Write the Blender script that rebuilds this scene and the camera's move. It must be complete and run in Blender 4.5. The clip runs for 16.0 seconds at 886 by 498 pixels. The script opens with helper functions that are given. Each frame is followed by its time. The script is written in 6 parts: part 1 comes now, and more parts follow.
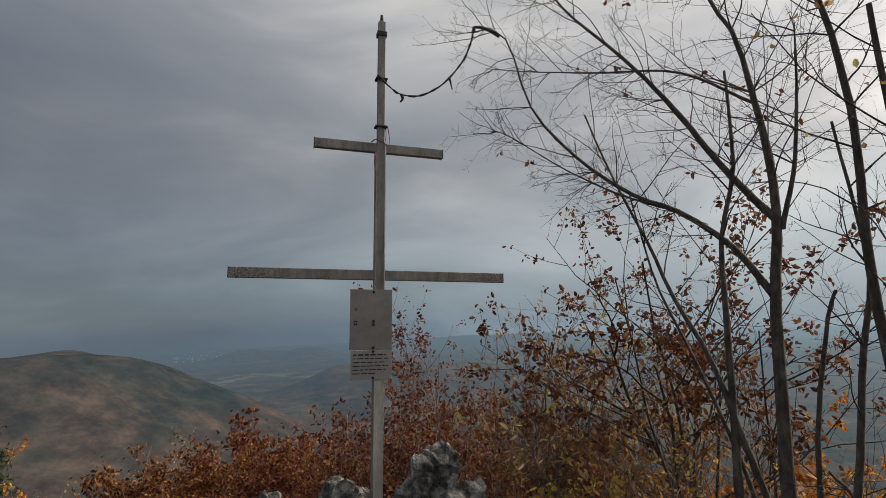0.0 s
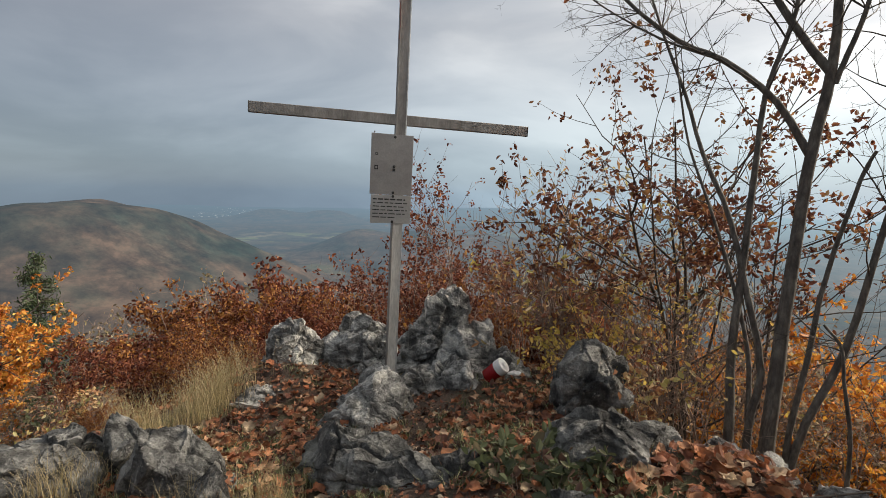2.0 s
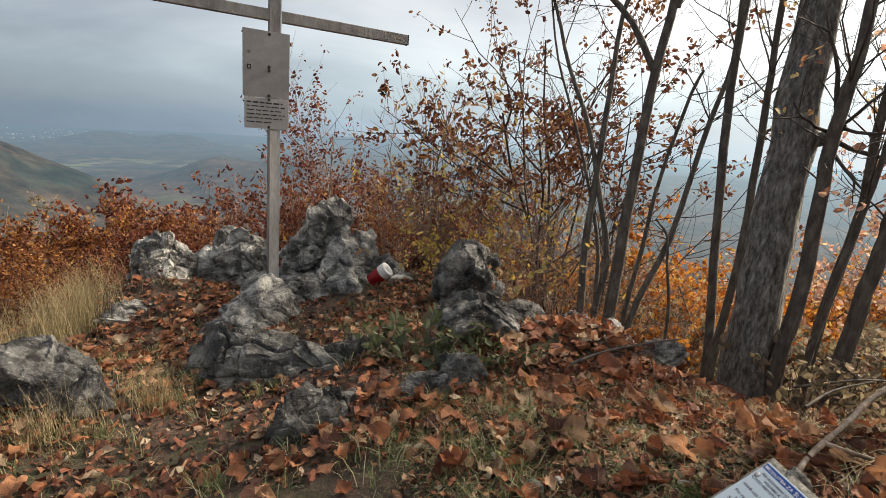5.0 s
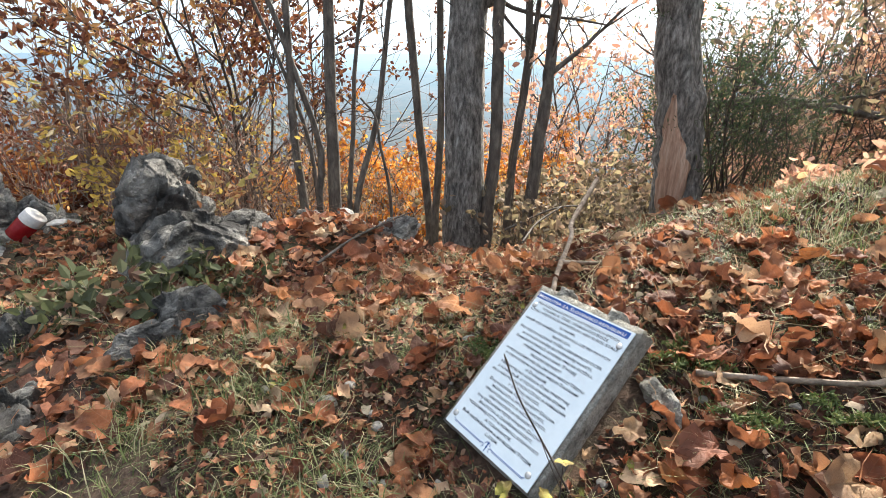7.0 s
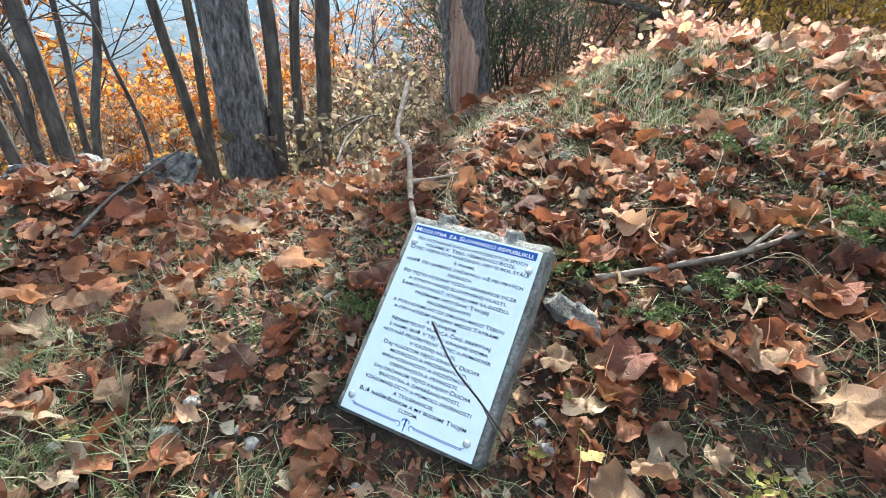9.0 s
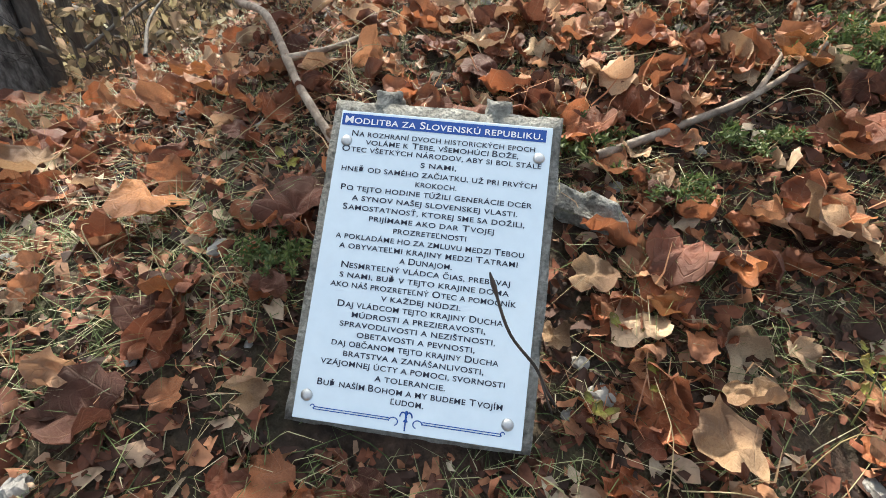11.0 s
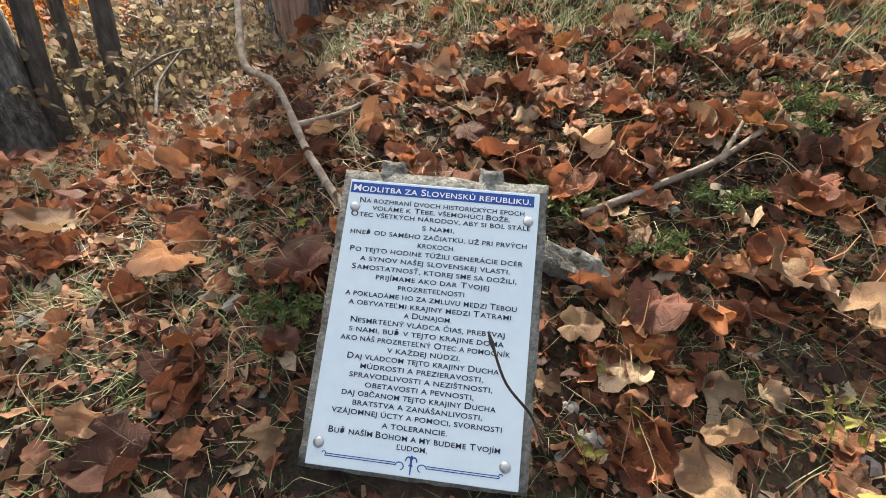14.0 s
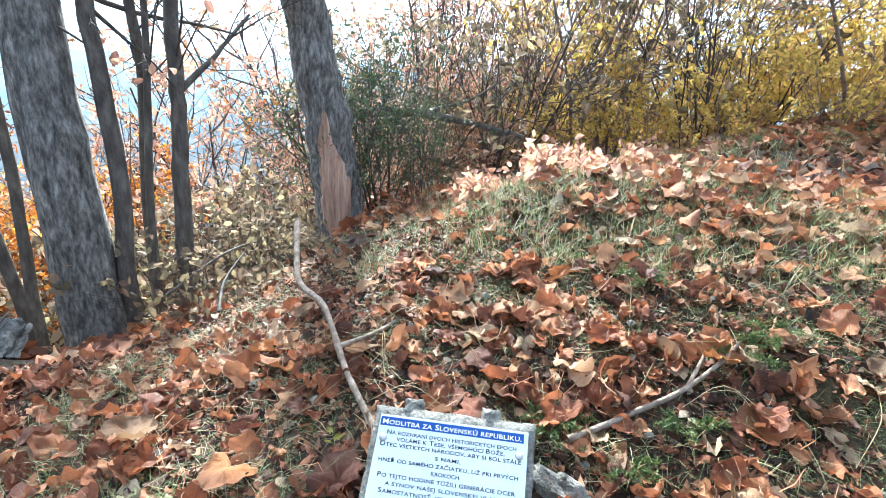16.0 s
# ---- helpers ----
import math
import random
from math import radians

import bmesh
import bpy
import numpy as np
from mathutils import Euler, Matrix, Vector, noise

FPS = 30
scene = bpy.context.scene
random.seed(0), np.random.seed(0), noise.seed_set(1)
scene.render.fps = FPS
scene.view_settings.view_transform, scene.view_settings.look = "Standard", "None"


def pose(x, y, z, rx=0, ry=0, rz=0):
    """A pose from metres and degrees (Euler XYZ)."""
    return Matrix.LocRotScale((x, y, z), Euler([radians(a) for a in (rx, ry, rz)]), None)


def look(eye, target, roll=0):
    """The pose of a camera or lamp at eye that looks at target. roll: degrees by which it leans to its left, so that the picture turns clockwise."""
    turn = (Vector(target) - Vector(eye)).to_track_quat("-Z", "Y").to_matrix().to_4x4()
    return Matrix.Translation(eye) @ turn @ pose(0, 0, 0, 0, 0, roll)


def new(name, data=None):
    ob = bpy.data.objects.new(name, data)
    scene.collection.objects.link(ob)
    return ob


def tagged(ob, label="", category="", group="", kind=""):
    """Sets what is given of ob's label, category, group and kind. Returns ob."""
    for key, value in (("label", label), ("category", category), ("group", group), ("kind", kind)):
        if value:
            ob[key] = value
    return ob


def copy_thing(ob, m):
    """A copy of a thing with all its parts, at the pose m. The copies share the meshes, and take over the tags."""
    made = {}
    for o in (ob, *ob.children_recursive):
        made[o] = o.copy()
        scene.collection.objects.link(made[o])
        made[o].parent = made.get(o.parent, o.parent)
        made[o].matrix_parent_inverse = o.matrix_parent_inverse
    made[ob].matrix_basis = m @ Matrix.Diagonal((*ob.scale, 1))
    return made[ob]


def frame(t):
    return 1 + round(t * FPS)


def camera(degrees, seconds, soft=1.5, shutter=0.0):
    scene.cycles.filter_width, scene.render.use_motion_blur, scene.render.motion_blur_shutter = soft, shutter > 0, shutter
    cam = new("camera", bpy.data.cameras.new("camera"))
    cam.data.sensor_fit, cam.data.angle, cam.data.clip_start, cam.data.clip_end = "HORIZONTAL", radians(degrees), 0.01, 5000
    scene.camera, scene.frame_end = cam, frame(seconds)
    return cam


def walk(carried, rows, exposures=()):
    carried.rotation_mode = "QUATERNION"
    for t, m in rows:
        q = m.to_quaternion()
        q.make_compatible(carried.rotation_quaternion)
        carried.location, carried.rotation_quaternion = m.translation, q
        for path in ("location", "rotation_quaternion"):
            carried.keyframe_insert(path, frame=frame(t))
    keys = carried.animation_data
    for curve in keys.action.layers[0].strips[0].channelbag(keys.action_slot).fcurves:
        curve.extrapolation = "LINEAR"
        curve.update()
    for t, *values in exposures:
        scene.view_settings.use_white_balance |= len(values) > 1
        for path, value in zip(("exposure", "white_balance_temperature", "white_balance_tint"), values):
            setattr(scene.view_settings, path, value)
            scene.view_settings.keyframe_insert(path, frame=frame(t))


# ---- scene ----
cam = camera(82.3, 16.0, soft=0.5)
PATH = [
    (0, (0.693, 0.365, 1.751), (0.271, 2.299, 2.036), -2.4),
    (0.5, (0.701, 0.385, 1.635), (0.252, 2.334, 1.684), -0.6),
    (1, (0.684, 0.377, 1.564), (0.22, 2.319, 1.462), 0.7),
    (1.5, (0.676, 0.372, 1.553), (0.191, 2.304, 1.369), 1.3),
    (2, (0.67, 0.368, 1.545), (0.172, 2.292, 1.326), 1.0),
    (2.5, (0.665, 0.362, 1.537), (0.168, 2.281, 1.274), 0.9),
    (3, (0.676, 0.35, 1.517), (0.207, 2.264, 1.174), 0.5),
    (3.2, (0.677, 0.344, 1.521), (0.221, 2.254, 1.139), 0.6),
    (5.3, (0.558, 0.188, 1.303), (0.692, 2.128, 0.836), 1.6),
    (5.5, (0.522, 0.193, 1.272), (0.754, 2.125, 0.809), 0.3),
    (6, (0.497, 0.253, 1.218), (1.109, 2.085, 0.697), -0.3),
    (6.5, (0.559, 0.394, 1.179), (1.44, 2.085, 0.574), -0.3),
    (7, (0.577, 0.496, 1.178), (1.611, 2.023, 0.402), 0.4),
    (7.5, (0.531, 0.636, 1.149), (1.803, 1.93, 0.308), 0.1),
    (8, (0.488, 0.737, 1.149), (1.95, 1.734, 0.218), -0.3),
    (8.5, (0.532, 0.788, 1.139), (2.019, 1.704, 0.163), 0.5),
    (9, (0.637, 0.834, 1.098), (2.128, 1.644, 0.039), 2.1),
    (9.5, (0.713, 0.968, 1.076), (2.258, 1.537, -0.058), 3.6),
    (10, (0.757, 1.09, 1.048), (2.302, 1.363, -0.193), 1.8),
    (10.2, (0.775, 1.106, 1.026), (2.295, 1.342, -0.252), 2.6),
    (12.3, (0.938, 1.175, 0.716), (2.403, 1.295, -0.640), 6.8),
    (12.5, (0.939, 1.181, 0.736), (2.405, 1.298, -0.619), 6.9),
    (13, (0.920, 1.184, 0.780), (2.417, 1.298, -0.541), 7.0),
    (13.5, (0.884, 1.180, 0.835), (2.412, 1.313, -0.450), 6.4),
    (14, (0.812, 1.149, 0.951), (2.392, 1.298, -0.267), 5.4),
    (14.5, (0.744, 1.142, 1.074), (2.401, 1.280, -0.038), 4.8),
    (15, (0.692, 1.133, 1.158), (2.446, 1.326, 0.216), 4.0),
    (15.5, (0.673, 1.124, 1.184), (2.470, 1.352, 0.337), 4.2),
    (16, (0.684, 1.121, 1.234), (2.519, 1.449, 0.508), 4.0),
]
EXPOSURES = [(0, -0.70, 6900, 10), (1, -0.08, 6900, 10), (2.5, 0.12, 6950, 10), (3.2, 0.15, 7000, 10), (5.3, 0.42, 7150, 11), (6, 0.75, 7250, 11), (7, 1.27, 6550, 9), (9, 1.44, 5650, 3), (10, 1.30, 5700, 3), (12.4, 0.9, 7150, 13), (13.5, 0.86, 7100, 13), (14.2, 1.02, 6350, 7), (15, 1.52, 5700, 4), (16, 1.80, 5400, 3)]
walk(cam, [(t, look(eye, target, roll)) for t, eye, target, roll in PATH], EXPOSURES)

# ---- world, sun ----
SUN_AZ, SUN_EL = radians(62), radians(34)
world = bpy.data.worlds.new("overcast_sky")
world.use_nodes = True
scene.world = world


def link(nt, a, b):
    nt.links.new(a, b)


def node(nt, kind, **values):
    n = nt.nodes.new(kind)
    for k, v in values.items():
        n.inputs[k].default_value = v
    return n


def ramp(nt, fac, stops, mode="LINEAR"):
    r = nt.nodes.new("ShaderNodeValToRGB")
    r.color_ramp.interpolation = mode
    els = r.color_ramp.elements
    while len(els) < len(stops):
        els.new(0.5)
    for e, (p, c) in zip(els, stops):
        e.position, e.color = p, (*c, 1)
    link(nt, fac, r.inputs[0])
    return r.outputs[0]


def mix(nt, fac, a, b, blend="MIX"):
    m = nt.nodes.new("ShaderNodeMix")
    m.data_type, m.blend_type = "RGBA", blend
    for sock, v in ((m.inputs[0], fac), (m.inputs[6], a), (m.inputs[7], b)):
        if isinstance(v, (int, float)):
            sock.default_value = v
        elif isinstance(v, tuple):
            sock.default_value = (*v, 1)
        else:
            link(nt, v, sock)
    return m.outputs[2]


def maths(nt, op, a, b=0.0):
    m = nt.nodes.new("ShaderNodeMath")
    m.operation = op
    for sock, v in ((m.inputs[0], a), (m.inputs[1], b)):
        if isinstance(v, (int, float)):
            sock.default_value = v
        else:
            link(nt, v, sock)
    return m.outputs[0]


wt = world.node_tree
wt.nodes.clear()
sky = wt.nodes.new("ShaderNodeTexSky")
sky.sky_type, sky.sun_disc = "NISHITA", False
sky.sun_elevation, sky.sun_rotation = SUN_EL, SUN_AZ
coord = wt.nodes.new("ShaderNodeTexCoord")
mp = node(wt, "ShaderNodeMapping", Scale=(1.0, 1.0, 3.4))
link(wt, coord.outputs["Generated"], mp.inputs["Vector"])
cl = node(wt, "ShaderNodeTexNoise", Scale=1.7, Detail=6.0, Roughness=0.5, Distortion=0.5)
link(wt, mp.outputs[0], cl.inputs["Vector"])
dot = wt.nodes.new("ShaderNodeVectorMath")
dot.operation = "DOT_PRODUCT"
link(wt, coord.outputs["Generated"], dot.inputs[0])
dot.inputs[1].default_value = (math.sin(SUN_AZ) * math.cos(SUN_EL), math.cos(SUN_AZ) * math.cos(SUN_EL), math.sin(SUN_EL))
glow = maths(wt, "MULTIPLY", maths(wt, "ADD", dot.outputs["Value"], 1.0), 0.5)
VEIL = [(0.0, (0.13, 0.145, 0.17)), (0.30, (0.18, 0.20, 0.235)), (0.50, (0.275, 0.305, 0.35)), (0.66, (0.40, 0.435, 0.475)), (0.80, (0.54, 0.57, 0.595)), (0.90, (0.80, 0.81, 0.815)), (1.0, (1.9, 1.86, 1.80))]
veil = ramp(wt, glow, VEIL)
cloud = ramp(wt, cl.outputs["Fac"], [(0.30, (0.70, 0.74, 0.80)), (0.50, (0.95, 0.96, 0.98)), (0.70, (1.42, 1.38, 1.34))])
grey = mix(wt, 1.0, veil, cloud, "MULTIPLY")
sep = wt.nodes.new("ShaderNodeSeparateXYZ")
link(wt, coord.outputs["Generated"], sep.inputs[0])
lift = ramp(wt, sep.outputs["Z"], [(0.0, (0.66, 0.88, 1.06)), (0.10, (0.84, 0.94, 1.02)), (0.30, (1.02, 1.0, 1.0)), (0.55, (1.36, 1.32, 1.30)), (0.8, (1.1, 1.08, 1.06)), (1.0, (0.95, 0.94, 0.93))])
grey = mix(wt, 1.0, grey, lift, "MULTIPLY")
bg1, bg2 = node(wt, "ShaderNodeBackground", Strength=0.02), node(wt, "ShaderNodeBackground", Strength=1.0)
link(wt, sky.outputs[0], bg1.inputs["Color"])
link(wt, grey, bg2.inputs["Color"])
both = wt.nodes.new("ShaderNodeAddShader")
link(wt, bg1.outputs[0], both.inputs[0])
link(wt, bg2.outputs[0], both.inputs[1])
wo = wt.nodes.new("ShaderNodeOutputWorld")
link(wt, both.outputs[0], wo.inputs["Surface"])

sun = new("sun", bpy.data.lights.new("sun", "SUN"))
sun.data.energy, sun.data.angle, sun.data.color = 5.8, radians(5), (1.0, 0.91, 0.78)
sun.matrix_world = look((20 * math.sin(SUN_AZ) * math.cos(SUN_EL), 20 * math.cos(SUN_AZ) * math.cos(SUN_EL), 20 * math.sin(SUN_EL)), (0, 0, 0))


# ---- materials ----
def material(name, stops, scale=8.0, detail=6.0, rough=0.8, bump=0.3, bump_scale=60.0, source="noise", metal=0.0, through_light=0.0, stretch=(1, 1, 1), grain=0.35, spec=0.4, veins=False):
    """Colour from a ramp over noise, object random or island random, with finer grain and relief on top."""
    m = bpy.data.materials.new(name)
    m.use_nodes = True
    nt = m.node_tree
    nt.nodes.clear()
    tc = nt.nodes.new("ShaderNodeTexCoord")
    mp = node(nt, "ShaderNodeMapping", Scale=stretch)
    link(nt, tc.outputs["Object"], mp.inputs["Vector"])
    n1 = node(nt, "ShaderNodeTexNoise", Scale=scale, Detail=detail, Roughness=0.62)
    n2 = node(nt, "ShaderNodeTexNoise", Scale=bump_scale, Detail=5.0, Roughness=0.65)
    link(nt, mp.outputs[0], n1.inputs["Vector"])
    link(nt, mp.outputs[0], n2.inputs["Vector"])
    if source == "object":
        fac = nt.nodes.new("ShaderNodeObjectInfo").outputs["Random"]
    elif source == "island":
        fac = nt.nodes.new("ShaderNodeNewGeometry").outputs["Random Per Island"]
    else:
        fac = n1.outputs["Fac"]
    col = ramp(nt, fac, stops)
    if source != "noise":
        blot = ramp(nt, n1.outputs["Fac"], [(0.3, (0.62, 0.58, 0.55)), (0.55, (1.0, 1.0, 1.0)), (0.75, (1.2, 1.15, 1.05))])
        col = mix(nt, 0.8, col, blot, "MULTIPLY")
    fine = ramp(nt, n2.outputs["Fac"], [(0.3, (0.5, 0.5, 0.5)), (0.6, (1.12, 1.12, 1.12))])
    col = mix(nt, grain, col, fine, "MULTIPLY")
    height = n2.outputs["Fac"]
    if veins:
        # main veins fan out from the leaf's foot, side veins cross between them
        s = nt.nodes.new("ShaderNodeSeparateXYZ")
        link(nt, tc.outputs["UV"], s.inputs[0])
        u = maths(nt, "ADD", s.outputs["X"], 0.8)
        an = maths(nt, "ABSOLUTE", maths(nt, "ARCTAN2", s.outputs["Y"], u))
        rad = maths(nt, "POWER", maths(nt, "ADD", maths(nt, "MULTIPLY", u, u), maths(nt, "MULTIPLY", s.outputs["Y"], s.outputs["Y"])), 0.5)
        main = maths(nt, "PINGPONG", maths(nt, "MULTIPLY", an, 1.9), 0.5)
        side = maths(nt, "PINGPONG", maths(nt, "ADD", maths(nt, "MULTIPLY", rad, 5.0), maths(nt, "MULTIPLY", main, -2.2)), 0.5)
        line = maths(nt, "MAXIMUM", ramp(nt, maths(nt, "MULTIPLY", main, rad), [(0.0, (1, 1, 1)), (0.035, (0, 0, 0))]), maths(nt, "MULTIPLY", ramp(nt, side, [(0.0, (1, 1, 1)), (0.10, (0, 0, 0))]), 0.5))
        col = mix(nt, maths(nt, "MULTIPLY", line, 0.38), col, mix(nt, 0.5, col, (0.62, 0.46, 0.30)))
        rim = ramp(nt, maths(nt, "ADD", maths(nt, "MULTIPLY", rad, 0.5), maths(nt, "MULTIPLY", n1.outputs["Fac"], 0.7)), [(0.80, (0, 0, 0)), (1.15, (1, 1, 1))])
        col = mix(nt, maths(nt, "MULTIPLY", rim, 0.6), col, (0.10, 0.045, 0.028))
        height = maths(nt, "ADD", maths(nt, "MULTIPLY", height, 0.5), maths(nt, "MULTIPLY", line, -0.5))
    p = node(nt, "ShaderNodeBsdfPrincipled", Roughness=rough, Metallic=metal)
    p.inputs["Specular IOR Level"].default_value = spec
    link(nt, col, p.inputs["Base Color"])
    if bump:
        b = node(nt, "ShaderNodeBump", Strength=bump, Distance=0.02)
        link(nt, height, b.inputs["Height"])
        link(nt, b.outputs[0], p.inputs["Normal"])
    out = nt.nodes.new("ShaderNodeOutputMaterial")
    if through_light:
        tr = nt.nodes.new("ShaderNodeBsdfTranslucent")
        link(nt, col, tr.inputs["Color"])
        ms = node(nt, "ShaderNodeMixShader", Fac=through_light)
        link(nt, p.outputs[0], ms.inputs[1])
        link(nt, tr.outputs[0], ms.inputs[2])
        link(nt, ms.outputs[0], out.inputs["Surface"])
    else:
        link(nt, p.outputs[0], out.inputs["Surface"])
    return m


DRY = [(0.0, (0.08, 0.034, 0.023)), (0.13, (0.19, 0.066, 0.040)), (0.34, (0.41, 0.135, 0.058)), (0.58, (0.57, 0.225, 0.10)), (0.77, (0.62, 0.31, 0.16)), (0.91, (0.64, 0.42, 0.26)), (1.0, (0.70, 0.55, 0.37))]
M_LEAF = material("fallen_leaf", DRY, scale=20, rough=0.6, bump=0.5, bump_scale=110, source="object", through_light=0.28, veins=True)
M_LITTER = material("leaf_litter", DRY, scale=20, rough=0.62, bump=0.5, bump_scale=110, source="island", through_light=0.28, veins=True)
M_LEAF_TAN = material("tan_leaf", [(0.0, (0.36, 0.215, 0.115)), (1.0, (0.48, 0.315, 0.18))], scale=20, rough=0.6, bump=0.5, bump_scale=110, source="object", through_light=0.28, veins=True)
M_LEAF_ORANGE = material("orange_leaf", [(0.0, (0.46, 0.16, 0.05)), (1.0, (0.56, 0.24, 0.08))], scale=20, rough=0.6, bump=0.5, bump_scale=110, source="object", through_light=0.2, veins=True)
M_LEAF_LIME = material("yellow_green_leaf", [(0.0, (0.26, 0.27, 0.05)), (1.0, (0.42, 0.38, 0.08))], scale=20, rough=0.5, bump=0.3, bump_scale=110, source="object", through_light=0.3, veins=True)
M_CRUMB = material("leaf_crumb", [(0.0, (0.03, 0.018, 0.013)), (0.35, (0.10, 0.043, 0.027)), (0.62, (0.25, 0.088, 0.046)), (0.88, (0.40, 0.19, 0.10)), (1.0, (0.48, 0.40, 0.29))], scale=30, rough=0.75, bump=0.2, source="island", through_light=0.1)
M_GRASS = material("grass", [(0.0, (0.075, 0.11, 0.035)), (0.35, (0.13, 0.18, 0.06)), (0.58, (0.22, 0.26, 0.10)), (0.78, (0.40, 0.38, 0.21)), (1.0, (0.56, 0.50, 0.33))], scale=6, rough=0.6, bump=0.0, source="island", through_light=0.25)
M_STRAW = material("dry_grass", [(0.0, (0.24, 0.20, 0.09)), (0.5, (0.42, 0.33, 0.17)), (1.0, (0.60, 0.49, 0.30))], scale=6, rough=0.6, bump=0.0, source="island", through_light=0.2)
M_HERB = material("green_herb", [(0.0, (0.06, 0.10, 0.03)), (0.6, (0.12, 0.165, 0.05)), (1.0, (0.20, 0.22, 0.08))], scale=6, rough=0.55, bump=0.0, source="island", through_light=0.3)
M_BARK = material("grey_bark", [(0.25, (0.045, 0.042, 0.039)), (0.45, (0.16, 0.153, 0.14)), (0.6, (0.28, 0.27, 0.25)), (0.75, (0.46, 0.46, 0.43))], scale=30, rough=0.9, bump=1.0, bump_scale=60, stretch=(1, 1, 0.33), grain=0.85)
M_BARK_SMOOTH = material("smooth_bark", [(0.3, (0.05, 0.045, 0.04)), (0.5, (0.115, 0.10, 0.085)), (0.7, (0.21, 0.19, 0.16))], scale=22, rough=0.8, bump=0.35, bump_scale=90, stretch=(1, 1, 0.4), grain=0.4)
M_TWIG = material("twig_bark", [(0.3, (0.036, 0.030, 0.027)), (0.7, (0.12, 0.10, 0.085))], scale=12, rough=0.8, bump=0.2)
M_TWIG_RED = material("reddish_twig_bark", [(0.3, (0.10, 0.068, 0.056)), (0.7, (0.34, 0.25, 0.20))], scale=12, rough=0.75, bump=0.2)
M_DEADWOOD = material("bare_dead_wood", [(0.3, (0.28, 0.16, 0.11)), (0.5, (0.52, 0.34, 0.245)), (0.72, (0.70, 0.54, 0.42))], scale=14, rough=0.8, bump=0.6, bump_scale=40, stretch=(3, 3, 0.25), grain=0.5)
M_STICK = material("pale_stick_wood", [(0.3, (0.11, 0.08, 0.06)), (0.5, (0.26, 0.20, 0.15)), (0.7, (0.42, 0.35, 0.28))], scale=30, rough=0.8, bump=0.4, bump_scale=80, grain=0.5)


def foliage(name, stops, light=0.42):
    return material(name, stops, scale=3.0, rough=0.6, bump=0.0, source="island", through_light=light, grain=0.15)


F_RED = foliage("red_brown_foliage", [(0.0, (0.06, 0.02, 0.016)), (0.4, (0.15, 0.042, 0.026)), (0.75, (0.24, 0.075, 0.036)), (1.0, (0.34, 0.15, 0.07))])
F_RUST = foliage("rust_foliage", [(0.0, (0.07, 0.024, 0.016)), (0.35, (0.17, 0.052, 0.022)), (0.7, (0.30, 0.11, 0.030)), (1.0, (0.46, 0.24, 0.06))])
F_ORANGE = foliage("orange_foliage", [(0.0, (0.40, 0.12, 0.03)), (0.45, (0.62, 0.24, 0.04)), (0.8, (0.72, 0.36, 0.06)), (1.0, (0.70, 0.48, 0.12))])
F_YELLOW = foliage("yellow_foliage", [(0.0, (0.34, 0.28, 0.08)), (0.4, (0.62, 0.46, 0.11)), (0.75, (0.76, 0.58, 0.16)), (1.0, (0.60, 0.32, 0.12))], 0.6)
F_PALE = foliage("pale_dry_foliage", [(0.0, (0.24, 0.10, 0.055)), (0.35, (0.46, 0.24, 0.12)), (0.65, (0.64, 0.46, 0.23)), (0.85, (0.42, 0.39, 0.13)), (1.0, (0.74, 0.62, 0.40))])
F_OAK = foliage("brown_oak_foliage", [(0.0, (0.07, 0.030, 0.022)), (0.35, (0.16, 0.058, 0.035)), (0.7, (0.28, 0.11, 0.055)), (1.0, (0.42, 0.24, 0.09))], 0.3)
F_PINK = foliage("pinkish_dry_foliage", [(0.0, (0.34, 0.17, 0.12)), (0.4, (0.56, 0.31, 0.22)), (0.75, (0.68, 0.43, 0.31)), (1.0, (0.66, 0.50, 0.26))], 0.55)
F_GREEN = foliage("evergreen_foliage", [(0.0, (0.04, 0.07, 0.04)), (0.5, (0.075, 0.115, 0.055)), (1.0, (0.14, 0.16, 0.075))], light=0.3)
F_OLIVE = foliage("green_bramble_foliage", [(0.0, (0.055, 0.07, 0.035)), (0.45, (0.11, 0.13, 0.065)), (0.62, (0.22, 0.23, 0.12)), (0.8, (0.13, 0.075, 0.06)), (1.0, (0.34, 0.22, 0.13))])
F_DULL = foliage("dull_bramble_foliage", [(0.0, (0.11, 0.085, 0.06)), (0.35, (0.20, 0.17, 0.10)), (0.7, (0.36, 0.26, 0.19)), (1.0, (0.48, 0.42, 0.22))], 0.5)


